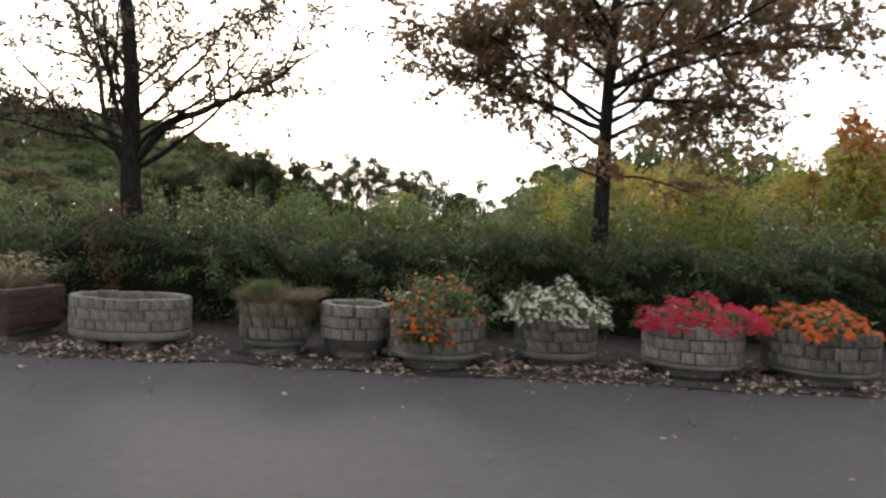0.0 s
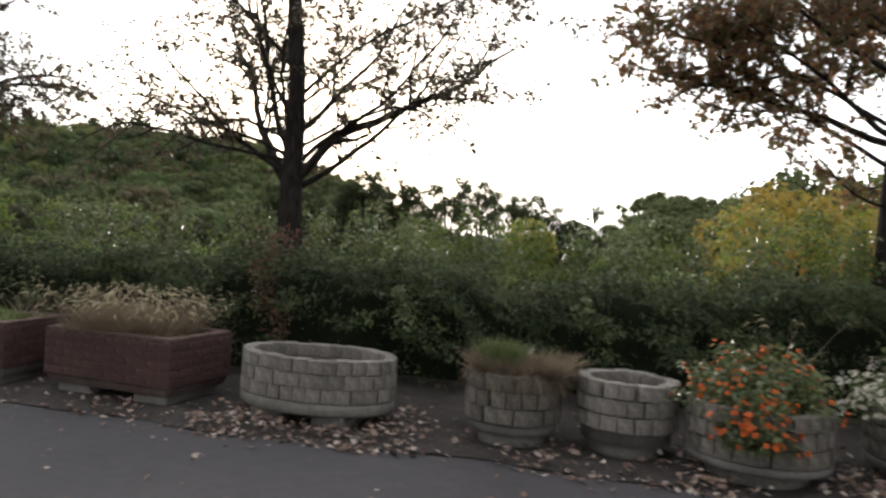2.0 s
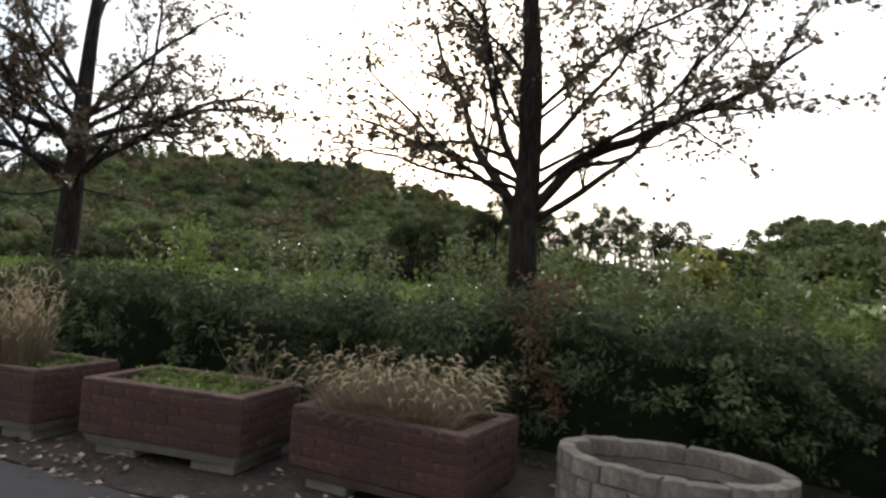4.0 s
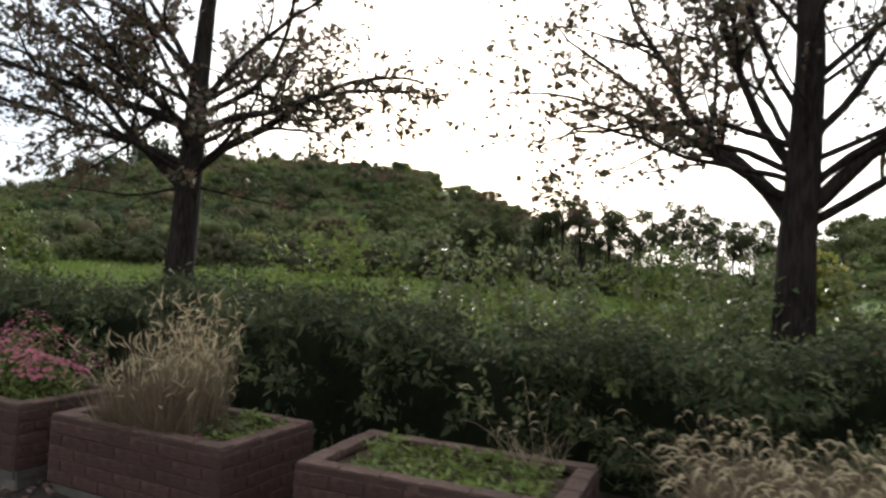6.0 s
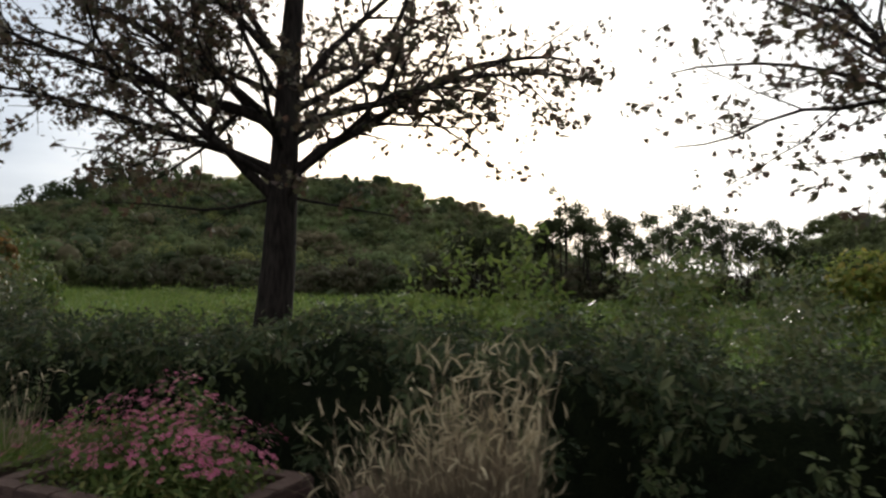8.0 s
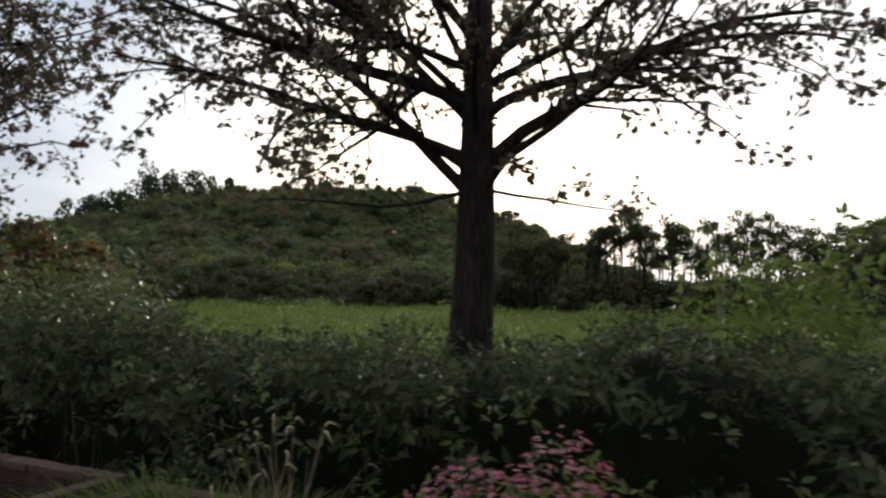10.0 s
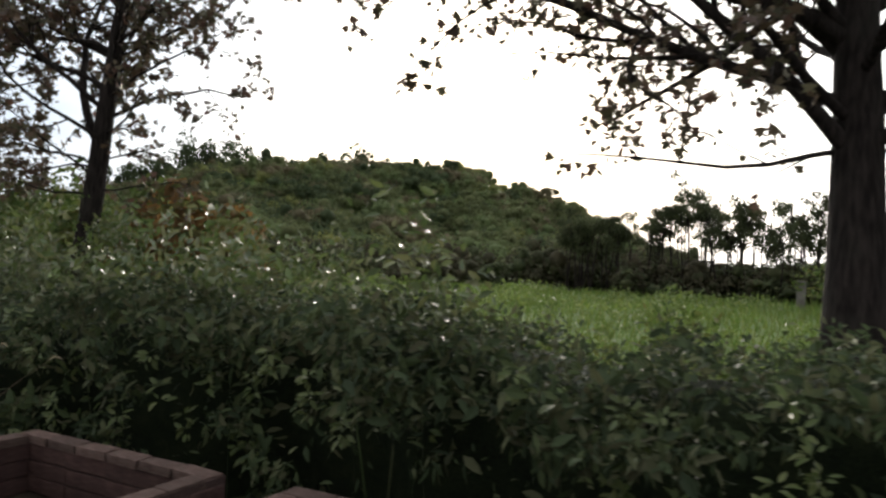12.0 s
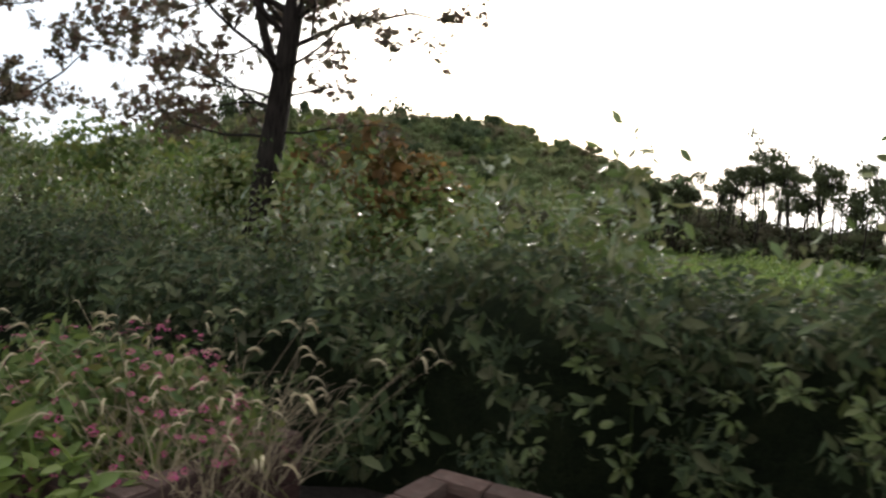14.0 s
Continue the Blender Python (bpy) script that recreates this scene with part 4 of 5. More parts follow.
def build_hedge():
    top = thing("hedge", (0, 0, 0), "long dense dark green clipped hedge behind the planters", "hedge")
    xs = np.arange(HX0, HX1 + 0.01, 0.25)
    # near-black sheet within the hedge: shade between the leaves put into its colour
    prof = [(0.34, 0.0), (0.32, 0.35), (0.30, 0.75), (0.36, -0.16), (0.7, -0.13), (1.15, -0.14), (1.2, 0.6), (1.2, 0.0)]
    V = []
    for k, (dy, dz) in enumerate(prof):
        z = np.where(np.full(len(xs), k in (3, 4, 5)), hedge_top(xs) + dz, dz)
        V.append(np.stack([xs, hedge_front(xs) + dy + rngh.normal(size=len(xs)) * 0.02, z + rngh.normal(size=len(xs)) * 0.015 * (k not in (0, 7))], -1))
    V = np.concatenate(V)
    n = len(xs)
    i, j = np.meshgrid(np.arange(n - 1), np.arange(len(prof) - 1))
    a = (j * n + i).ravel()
    part("inner_core", mesh_np("inner_core", V, np.stack([a, a + 1, a + n + 1, a + n], 1).ravel(), np.full(len(a), 4), L_SHADECORE), top, "near-black sheet with the shade inside the hedge put into its colour")
    # front: sprays of leaves in lumps, thinner low down where the dark sheet shows
    n = 150000
    x = np.where(rngh.random(n) < 0.8, rngh.uniform(-21, 5, n), rngh.uniform(HX0, HX1, n))
    g = rngh.random(n) ** 0.75
    lump = np.sin(x * 3.1 + 5 * np.sin(g * 3.0 + x)) * np.sin(g * 8.0 + 2.3 * np.sin(x * 1.9)) + 0.7 * np.sin(x * 8.3 + 4 * np.sin(g * 7)) * np.sin(g * 15 + x * 2.7)
    keep = rngh.random(n) < np.clip(np.where(x < -7, -0.12, 0.0) + 0.80 * g ** np.where(x < -7, 3.2, 2.2) + 0.60 * lump, 0.01, 1)
    x, g, lump = x[keep], g[keep], lump[keep]
    n = len(x)
    z = hedge_top(x) * g
    y = hedge_front(x) + rngh.normal(size=n) * 0.05 - 0.21 * lump
    P1 = np.stack([x, y, z], -1)
    cut = rngh.random(n) < 0.6
    part("front_foliage", scatter("front_foliage", P1[cut], (0.030 + 0.062 * rngh.random(cut.sum()) ** 2) * np.where(x[cut] < -7, 1.25, 1.0), pointed(), L_HEDGE, rngh, lean=np.array([0, -0.7, 0.6]), spread=0.9), top)
    part("narrow_foliage", scatter("narrow_foliage", P1[~cut], rngh.uniform(0.04, 0.095, (~cut).sum()), narrow(), L_HEDGE, rngh, lean=np.array([0, -0.5, 0.6]), spread=1.0, along=np.array([[0, -0.4, -0.5]])), top)
    SP, SA = [], []
    for k in range(130):
        sx = rngh.uniform(-19, -9) if k < 95 else rngh.uniform(-9, 4)
        c = np.array([sx, float(hedge_front(np.array(sx))) - 0.15, rngh.uniform(0.45, 1.0)])
        q = int(rngh.integers(6, 12))
        out = unit(rngh.normal(size=(q, 3)) + np.array([0, -0.9, 0.1]))
        SP += [c + out * 0.02, c + np.array([0.03, -0.02, -0.07]) + out * 0.02]
        SA += [out * 1.5, out * 1.5]
    SP, SA = np.concatenate(SP), np.concatenate(SA)
    sprigs = part("sprig_foliage", scatter("sprig_foliage", SP, rngh.uniform(0.035, 0.072, len(SP)), pointed(), L_SPRIG, rngh, lean=np.array([0, -0.5, 0.8]), spread=0.4, along=SA), top, "pale green sprigs")
    tagged(sprigs, kind="stuff")
    n = 40000
    x = np.where(rngh.random(n) < 0.75, rngh.uniform(-21, 5, n), rngh.uniform(HX0, HX1, n))
    y = hedge_front(x) + rngh.uniform(-0.03, 1.2, n)
    z = hedge_top(x) + rngh.normal(size=n) * 0.06 - 0.03
    part("top_foliage", scatter("top_foliage", np.stack([x, y, z], -1), rngh.uniform(0.03, 0.08, n), pointed(), L_HEDGE, rngh, lean=np.array([0, -0.2, 1.0]), spread=0.7), top)
    return top


L_SPRIG = leafy("sprig_leaves", [(0.075, 0.105, 0.034), (0.10, 0.13, 0.042), (0.13, 0.15, 0.055)], 0.35, 0.45, 0.4)
# colour of the core sheet, near black to stand for shade inside the hedge
L_SHADECORE = mat("hedge_inner_shade", soil_like((0.008, 0.012, 0.006), (0.014, 0.020, 0.009), (0.022, 0.028, 0.012), 6.0))
build_hedge()


def weed_clump(x, y, w, h, n, m, label="leafy weed stems standing above the hedge", leaf=0.078, name="weed_plant"):
    """Upright stems with leaves all along."""
    top = thing(name, (x, y, 0), label, "weeds", "weeds behind the hedge")
    k = max(5, int(w * 16))
    roots = np.stack([rngh.normal(size=k) * w * 0.45, rngh.normal(size=k) * w * 0.3, np.zeros(k)], -1)
    hh = h * rngh.uniform(0.62, 1.0, k)
    tips = roots + np.stack([rngh.normal(size=k) * 0.14, rngh.normal(size=k) * 0.14, hh], -1)
    part("stalk", blades("stalk", roots, tips, np.full(k, 0.006), m, rngh, 0.0, 3), top)
    idx = rngh.integers(k, size=n)
    f = rngh.uniform(0.35, 1.02, n) ** 0.8
    P = roots[idx] + (tips - roots)[idx] * f[:, None] + rngh.normal(size=(n, 3)) * np.array([0.08, 0.08, 0.03])
    part("foliage", scatter("foliage", P, leaf * rngh.uniform(0.5, 1.25, n), pointed(), m, rngh, lean=np.array([0, -0.35, 0.35]), spread=0.8), top)
    return top


for x0, x1, hmin, hmax, step in ((-9.5, 4.0, 1.6, 2.0, 0.40), (4.0, 14.0, 1.7, 2.3, 0.6), (-14.5, -9.5, 0.95, 1.12, 0.5), (-17.0, -14.7, 1.5, 1.85, 0.28), (-30, -17.0, 1.5, 2.1, 0.5)):
    xx = x0
    while xx < x1:
        weed_clump(xx + rngh.normal() * 0.1, 10.75 + rngh.uniform(0, 1.3), 0.5, rngh.uniform(hmin, hmax), 800, (L_FRESH if -13.5 < xx < -8.5 else L_WEED) if rngh.random() < 0.6 else L_GREENBUSH)
        xx += step

# tall stems rising out of the hedge itself
for xx, hh in ((-13.15, 1.74), (-12.9, 1.6), (-14.35, 1.75), (-14.6, 1.6), (-14.95, 1.65), (-15.4, 1.55), (-15.9, 1.6)):
    weed_clump(xx, (9.6 if xx > -14 else 9.8) + rngh.uniform(0, 0.2), 0.28, hh, 430, L_WEED)


def creeper(x, y, z0, z1, w, n, m, label):
    P = np.stack([x + rngh.normal(size=n) * w, y + rngh.normal(size=n) * 0.06, rngh.uniform(z0, z1, n)], -1)
    P[:, 0] += 0.10 * np.sin(P[:, 2] * 5)
    ob = new("creeper", scatter("creeper", P, rngh.uniform(0.03, 0.065, n), pointed(), m, rngh, lean=np.array([0, -1.0, 0.4]), spread=0.6))
    return tagged(ob, label, "climbing plant")


creeper(-4.47, 9.26, 0.35, 1.12, 0.07, 330, L_IVY, "red-brown autumn creeper climbing the hedge")
creeper(-4.50, 9.42, 1.08, 1.44, 0.11, 230, L_IVY, "rust-brown creeper spilling over the top of the hedge")
creeper(-3.12, 9.28, 0.55, 0.95, 0.07, 120, L_WEED, "pale green sprig hanging from the hedge")
creeper(-12.02, 9.27, 0.6, 0.95, 0.09, 60, L_WEED, "pale green leaves on the hedge front")


# ---------------------------------------------------------------- trees
def grow(rng, p, d, length, r, level, top_level, out, up, wob=0.13, kids=5.0, keep=0.2):
    n = max(4, int(length / (0.16 if level else 0.22)))
    step = length / n
    pts, rad = [np.array(p)], [r]
    d = np.array(d, float)
    for i in range(n):
        d = unit(d + rng.normal(size=3) * (wob if level or r < 0.03 else wob * 0.85) + np.array([0, 0, up]))
        pts.append(pts[-1] + d * step)
        rad.append(max(0.0019, r * (1 - (1 - keep) * (i + 1) / n)))
    out.append((np.array(pts), np.array(rad), level))
    if level < top_level:
        c = max(2, int(length * kids * (1.0 if level == 0 else 1.3)))
        for k in range(c):
            f = rng.uniform(0.22, 1.0)
            i = min(n - 1, int(f * n))
            base, dd = pts[i], unit(pts[i + 1] - pts[i])
            side = unit(np.cross(dd, rng.normal(size=3)))
            a = radians(rng.uniform(28, 62))
            nd = dd * math.cos(a) + side * math.sin(a)
            nd[2] += 0.12
            grow(rng, base, unit(nd), length * rng.uniform(0.28, 0.55) * (1.15 - 0.5 * f), rad[i] * rng.uniform(0.42, 0.6), level + 1, top_level, out, up * 0.6, wob * 1.15, kids, keep)


def tree(loc, height, r, lean, limbs, m_leaf, seed, label, leaf=0.11, per_m=16, random_limbs=8, z_low=2.2, limb_len=2.4, elev=(15, 45), leader_wob=0.02, leaf_shape=None, top_level=2, keep_leaf=1.0, kids=5.0):
    rng = np.random.default_rng(seed)
    top = thing("tree", loc, label, "tree", "trees along the road")
    lead = []
    n = 26
    pts, rad, p = [], [], np.array([0.0, 0, -0.05])
    dirn = unit(np.array([lean[0], lean[1], 1.0]))
    for i in range(n + 1):
        f = i / n
        pts.append(p.copy())
        flare = 1 + 0.45 * math.exp(-f * height / 0.35)
        rad.append(r * flare * (1 - 0.9 * f ** 0.9) + 0.006)
        dirn = unit(dirn + rng.normal(size=3) * leader_wob)
        p = p + dirn * height / n
    pts, rad = np.array(pts), np.array(rad)
    part("trunk", tubes("trunk", [(pts, rad)], M_BARK, 14), top, "dark grey-brown furrowed bark")
    allb = []

    def at_z(z):
        i = int(np.clip(np.searchsorted(pts[:, 2], z), 1, n))
        g = (z - pts[i - 1, 2]) / (pts[i, 2] - pts[i - 1, 2])
        return pts[i - 1] * (1 - g) + pts[i] * g, rad[i]

    spec = [tuple(s) for s in limbs]
    for k in range(random_limbs):
        z = rng.uniform(z_low, height * 0.93)
        spec.append((z, rng.uniform(0, 360), rng.uniform(*elev) + 18 * (z - z_low) / height, limb_len * rng.uniform(0.6, 1.1) * (1.15 - 0.75 * (z - z_low) / (height - z_low)), 0.0, 0.02))
    for z, azm, el, ln, rr, up in spec:
        b, tr = at_z(z)
        rr = rr or min(tr * 0.5, 0.013 * ln + 0.008)
        a, e = radians(azm), radians(el)
        mine = []
        grow(rng, b, np.array([math.cos(a) * math.cos(e), math.sin(a) * math.cos(e), math.sin(e)]), ln, rr, 0, top_level, mine, up, kids=kids)
        part("limb", tubes("limb", [(q[0], q[1]) for q in mine if q[2] == 0], M_BARK, 8), top)
        allb += mine
    tagged(part("branchwork", tubes("branchwork", [(q[0], q[1]) for q in allb if q[2] > 0], M_BARK, 4), top, "thin bare twigs"), kind="stuff")
    P, A = [], []
    for q, rd, lv in allb:
        if lv == 0:
            continue
        seg = np.linalg.norm(np.diff(q, axis=0), axis=1).sum()
        if rng.random() > keep_leaf:
            continue
        k = rng.poisson(seg * per_m)
        f = rng.uniform(0.1, 1.0, k) * (len(q) - 1)
        i = np.minimum(f.astype(int), len(q) - 2)
        P.append(q[i] * (1 - (f - i))[:, None] + q[i + 1] * (f - i)[:, None] + rng.normal(size=(k, 3)) * 0.035)
    P = np.concatenate(P)
    part("crown", scatter("crown", P, leaf * rng.uniform(0.55, 1.2, len(P)), leaf_shape or star(5), m_leaf, rng, lean=np.array([0, 0, 0.4]), spread=0.9, along=np.array([[0, 0, -0.7]])), top)
    return top


# vase-shaped tree with several steep stems
tree((-5.06, 11.27, 0), 7.0, 0.185, (-0.06, 0.0), [
    (2.1, 178, 32, 3.0, 0.036, 0.03), (2.3, 196, 20, 2.9, 0.030, 0.012), (2.5, 172, 24, 2.8, 0.028, 0.01), (2.25, 222, 28, 2.6, 0.026, 0.01), (2.4, 350, 30, 2.6, 0.026, 0.01), (2.15, 8, 48, 3.2, 0.036, 0.01),
    (2.0, 12, 52, 3.3, 0.07, 0.03), (1.9, 5, 36, 3.0, 0.042, 0.03), (1.85, 168, 60, 3.6, 0.072, 0.05), (2.2, 172, 74, 3.2, 0.05, 0.03),
    (2.5, 20, 68, 3.0, 0.040, 0.02), (2.3, 105, 52, 2.8, 0.034, 0.02), (2.4, 280, 55, 2.6, 0.028, 0.02), (2.9, 25, 42, 2.3, 0.02, 0.02),
    (2.7, 183, 56, 3.2, 0.026, 0.02), (3.0, 3, 50, 3.2, 0.028, 0.02), (3.3, 175, 55, 2.8, 0.024, 0.02)],
    L_TREE_BROWN, 3, "vase-shaped roadside tree with thin autumn leaves", 0.060, 22.0, 3, 3.4, 2.0, (40, 60), keep_leaf=0.76, top_level=3, kids=3.4)
# full autumn crown
tree((1.55, 11.02, 0), 7.2, 0.13, (0.025, 0.0), [
    (2.0, 200, 15, 1.6, 0.018, 0.0), (2.0, 350, 15, 1.6, 0.018, 0.0), (2.1, 270, 15, 1.5, 0.016, 0.0), (2.2, 90, 15, 1.5, 0.016, 0.0),
    (2.5, 10, 30, 3.4, 0.036, 0.01), (2.4, 190, 24, 3.1, 0.030, 0.0), (2.9, 20, 28, 3.5, 0.030, 0.01), (2.8, 200, 25, 3.1, 0.030, 0.0), (3.3, 180, 25, 3.1, 0.030, 0.0), (3.4, 5, 30, 3.5, 0.030, 0.0)],
    L_TREE_AUT, 8, "roadside tree with a full orange and green autumn crown", 0.072, 38, 26, 2.3, 2.9, (8, 32))
# wide spreading tree
tree((-11.14, 11.08, 0), 6.8, 0.190, (0.075, 0.0), [
    (2.16, 20, 4, 1.3, 0.016, -0.015), (2.28, 20, 46, 3.0, 0.058, -0.05), (2.66, 18, 44, 2.8, 0.050, -0.025), (2.95, 18, 52, 2.6, 0.045, 0.0), (2.05, 200, 42, 3.0, 0.050, -0.04),
    (2.05, 332, 42, 2.2, 0.038, -0.03), (2.14, 195, 6, 1.7, 0.018, 0.0), (2.36, 206, 40, 2.8, 0.045, -0.03), (2.25, 224, 32, 2.4, 0.034, -0.02), (2.72, 203, 48, 2.7, 0.062, -0.02), (3.3, 196, 50, 2.3, 0.045, 0.0),
    (2.6, 100, 28, 2.2, 0.040, 0.0), (2.5, 285, 40, 1.3, 0.035, 0.0), (2.6, 186, 42, 2.7, 0.045, -0.03), (3.2, 180, 45, 2.4, 0.045, 0.0), (2.9, 22, 28, 2.6, 0.040, 0.01), (3.1, 60, 35, 2.2, 0.036, 0.0),
    (2.75, 216, 36, 2.6, 0.036, -0.01), (2.95, 238, 40, 2.2, 0.032, 0.0), (3.05, 190, 32, 2.6, 0.036, 0.0)],
    L_TREE_BROWN, 14, "wide spreading roadside tree with brown and green leaves", 0.064, 22.0, 2, 3.7, 1.9, (25, 45), keep_leaf=0.70, top_level=3, kids=4.4)
# slender tree, leaning a little
tree((-18.19, 11.81, 0), 6.6, 0.145, (0.12, 0.0), [
    (1.95, 200, 8, 1.6, 0.014, 0.0), (2.0, 15, 12, 1.2, 0.012, 0.0), (2.2, 170, 14, 1.7, 0.014, 0.0), (2.25, 235, 15, 1.6, 0.014, 0.0), (2.42, 200, 58, 3.1, 0.048, 0.01), (2.72, 18, 18, 1.6, 0.025, 0.01), (2.1, 190, 25, 1.7, 0.015, 0.02), (2.5, 280, 30, 1.8, 0.024, 0.0), (2.7, 110, 35, 1.8, 0.024, 0.0), (3.3, 20, 40, 1.8, 0.024, 0.0), (3.0, 190, 40, 2.4, 0.03, 0.0), (3.4, 205, 30, 2.2, 0.03, 0.0), (2.8, 240, 35, 2.0, 0.03, 0.0), (3.9, 190, 35, 2.2, 0.03, 0.0),
    (2.3, 25, 8, 0.9, 0.012, 0.0), (2.55, 350, 28, 1.2, 0.016, 0.0), (2.95, 5, 34, 1.5, 0.02, 0.0), (3.1, 340, 46, 1.6, 0.02, 0.0), (3.5, 12, 30, 1.5, 0.02, 0.0)],
    L_TREE_BROWN, 25, "slender roadside tree with a leaning trunk and star-shaped leaves", 0.076, 28, 12, 2.6, 2.1, (12, 50), keep_leaf=0.97)
tree((-25.0, 12.3, 0), 7.0, 0.14, (0.0, 0.0), [], L_TREE_BROWN, 31, "roadside tree with a reddish autumn crown", 0.095, 30, 16, 2.2, 2.2, (10, 40))


# ---------------------------------------------------------------- distance
rngd = np.random.default_rng(41)


def blob_points(n, wx, wy, h, rng, lumps=7):
    """Leaf places over a lumpy crown."""
    c = np.stack([rng.normal(size=lumps) * wx * 0.42, rng.normal(size=lumps) * wy * 0.42, h * rng.uniform(0.3, 0.78, lumps)], -1)
    rr = rng.uniform(0.28, 0.5, lumps)
    i = rng.integers(lumps, size=n)
    u = unit(rng.normal(size=(n, 3)))
    P = c[i] + u * rr[i][:, None] * np.array([[wx, wy, h * 0.55]]) * rng.uniform(0.75, 1.08, n)[:, None]
    P[:, 2] = np.maximum(P[:, 2], 0.02 * h)
    return P, u


def bush(x, y, wx, wy, h, n, leaf, m, label, name="bush", shape=None, group="bushes behind the hedge", trunk=False):
    z = float(land(np.array(x), np.array(y)))
    top = thing(name, (x, y, z), label, "tree" if trunk else "bush", group)
    P, u = blob_points(n, wx, wy, h, rngd)
    if trunk:
        k = 5
        paths = [(np.array([(0, 0, -0.1), (0.03, 0, h * 0.3), (0, 0.05, h * 0.7)]), np.array([0.02, 0.016, 0.006]) * h)]
        for j in range(k):
            a = j * 2.4
            paths.append((np.array([(0.02, 0, h * 0.28), (math.cos(a) * wx * 0.3, math.sin(a) * wy * 0.3, h * 0.5), (math.cos(a) * wx * 0.5, math.sin(a) * wy * 0.5, h * 0.7)]), np.array([0.01, 0.007, 0.003]) * h))
        part("trunk", tubes("trunk", paths, M_BARK, 6), top)
    part("crown", scatter("crown", P, leaf * rngd.uniform(0.6, 1.3, n), shape or clump(), m, rngd, lean=u * 0.9 + np.array([0, 0, 0.4]), spread=0.6), top)
    return top


def ball(rings=4, segs=7):
    """Unit sphere: points and quads."""
    th = np.linspace(0.12, math.pi - 0.12, rings + 1)
    V = np.array([(math.sin(a) * math.cos(2 * math.pi * k / segs), math.sin(a) * math.sin(2 * math.pi * k / segs), math.cos(a)) for a in th for k in range(segs)])
    F = np.array([(r * segs + k, (r + 1) * segs + k, (r + 1) * segs + (k + 1) % segs, r * segs + (k + 1) % segs) for r in range(rings) for k in range(segs)])
    return V, F


def far_wood(name, spots, leaf, per, m, label, shape=None):
    """Many crowns in one piece of stuff: dense masses of foliage with loose leaves round them."""
    PP, UU, BV, BF = [], [], [], []
    bv, bf = ball()
    count = 0
    for x, y, w, h in spots:
        lumps = 6
        base = np.array([x, y, float(land(np.array(x), np.array(y)))])
        c = np.stack([rngd.normal(size=lumps) * w * 0.42, rngd.normal(size=lumps) * w * 0.42, h * rngd.uniform(0.12, 0.62, lumps)], -1)
        rr = rngd.uniform(0.26, 0.5, lumps)
        i = rngd.integers(lumps, size=per)
        u = unit(rngd.normal(size=(per, 3)))
        P = c[i] + u * rr[i][:, None] * np.array([[w, w, h * 0.55]]) * rngd.uniform(0.55, 1.25, per)[:, None]
        P[:, 2] = np.maximum(P[:, 2], 0.02 * h)
        PP.append(P + base)
        UU.append(u)
        for q in range(lumps):
            BV.append(c[q] + base + bv * rr[q] * 0.5 * np.array([w, w, h * 0.55]) * rngd.uniform(0.86, 1.1, (len(bv), 1)))
            BF.append(bf + count)
            count += len(bv)
    P, u = np.concatenate(PP), np.concatenate(UU)
    loose = scatter(name, P, leaf * rngd.uniform(0.6, 1.35, len(P)), shape or clump(), m, rngd, lean=u * 1.1 + np.array([0, 0, 0.6]), spread=0.5)
    top = thing(name, (0, 0, 0), label, "woods", kind="stuff")
    F = np.concatenate(BF)
    tagged(part("foliage_mass", mesh_np("foliage_mass", np.concatenate(BV), F.ravel(), np.full(len(F), 4), m, smooth=True), top), kind="stuff")
    tagged(part("loose_leaves", loose, top), kind="stuff")
    return top


def polar(azl, d, ox=-8.0, oy=5.0):
    return ox - d * math.sin(radians(azl)), oy + d * math.cos(radians(azl))


# wood all over the hill, each crown of one tint
WOODS = ((W_OLIVE, "olive green crowns of the wood on the far hill"), (W_DARK, "dark green crowns of the wood on the far hill"), (W_FRESH, "fresh green crowns of the wood on the far hill"),
         (W_YELLOW, "yellow-green crowns of the wood on the far hill"), (W_BROWN, "brownish autumn crowns of the wood on the far hill"))
spots = [[] for w in WOODS]
for k in range(1500):
    d = rngd.uniform(66, 158)
    a = rngd.uniform(-2, 70)
    x, y = polar(a, d)
    if land(np.array(x), np.array(y)) < (0.25 if a > 13 else 2.0) and (d > 85 or a < 13):
        continue
    high = (d - 66) / 92
    w = rngd.uniform(1.9, 4.6) * (1 - 0.38 * high)
    spots[int(rngd.choice(5, p=(0.36 + 0.06 * high, 0.25 - 0.05 * high, 0.25 - 0.19 * high, 0.09 - 0.07 * high, 0.05 + 0.25 * high)))].append((x, y, w, w * rngd.uniform(0.95, 1.5) * (1 - 0.2 * high) + 1.2 * high))
for (wm, wlabel), sp in zip(WOODS, spots):
    far_wood("hill_wood", sp, 0.33, 430, wm, wlabel, diamond())

# the low wooded rise to the right of the young trees
rise = []
for k in range(260):
    f = rngd.random()
    rise.append((4.0 + 105 * f ** 1.4, rngd.uniform(100, 178), rngd.uniform(2.6, 4.2), rngd.uniform(3.6, 5.2)))
far_wood("hill_wood", rise, 0.42, 380, W_OLIVE, "olive green crowns on a low wooded rise far off", diamond())

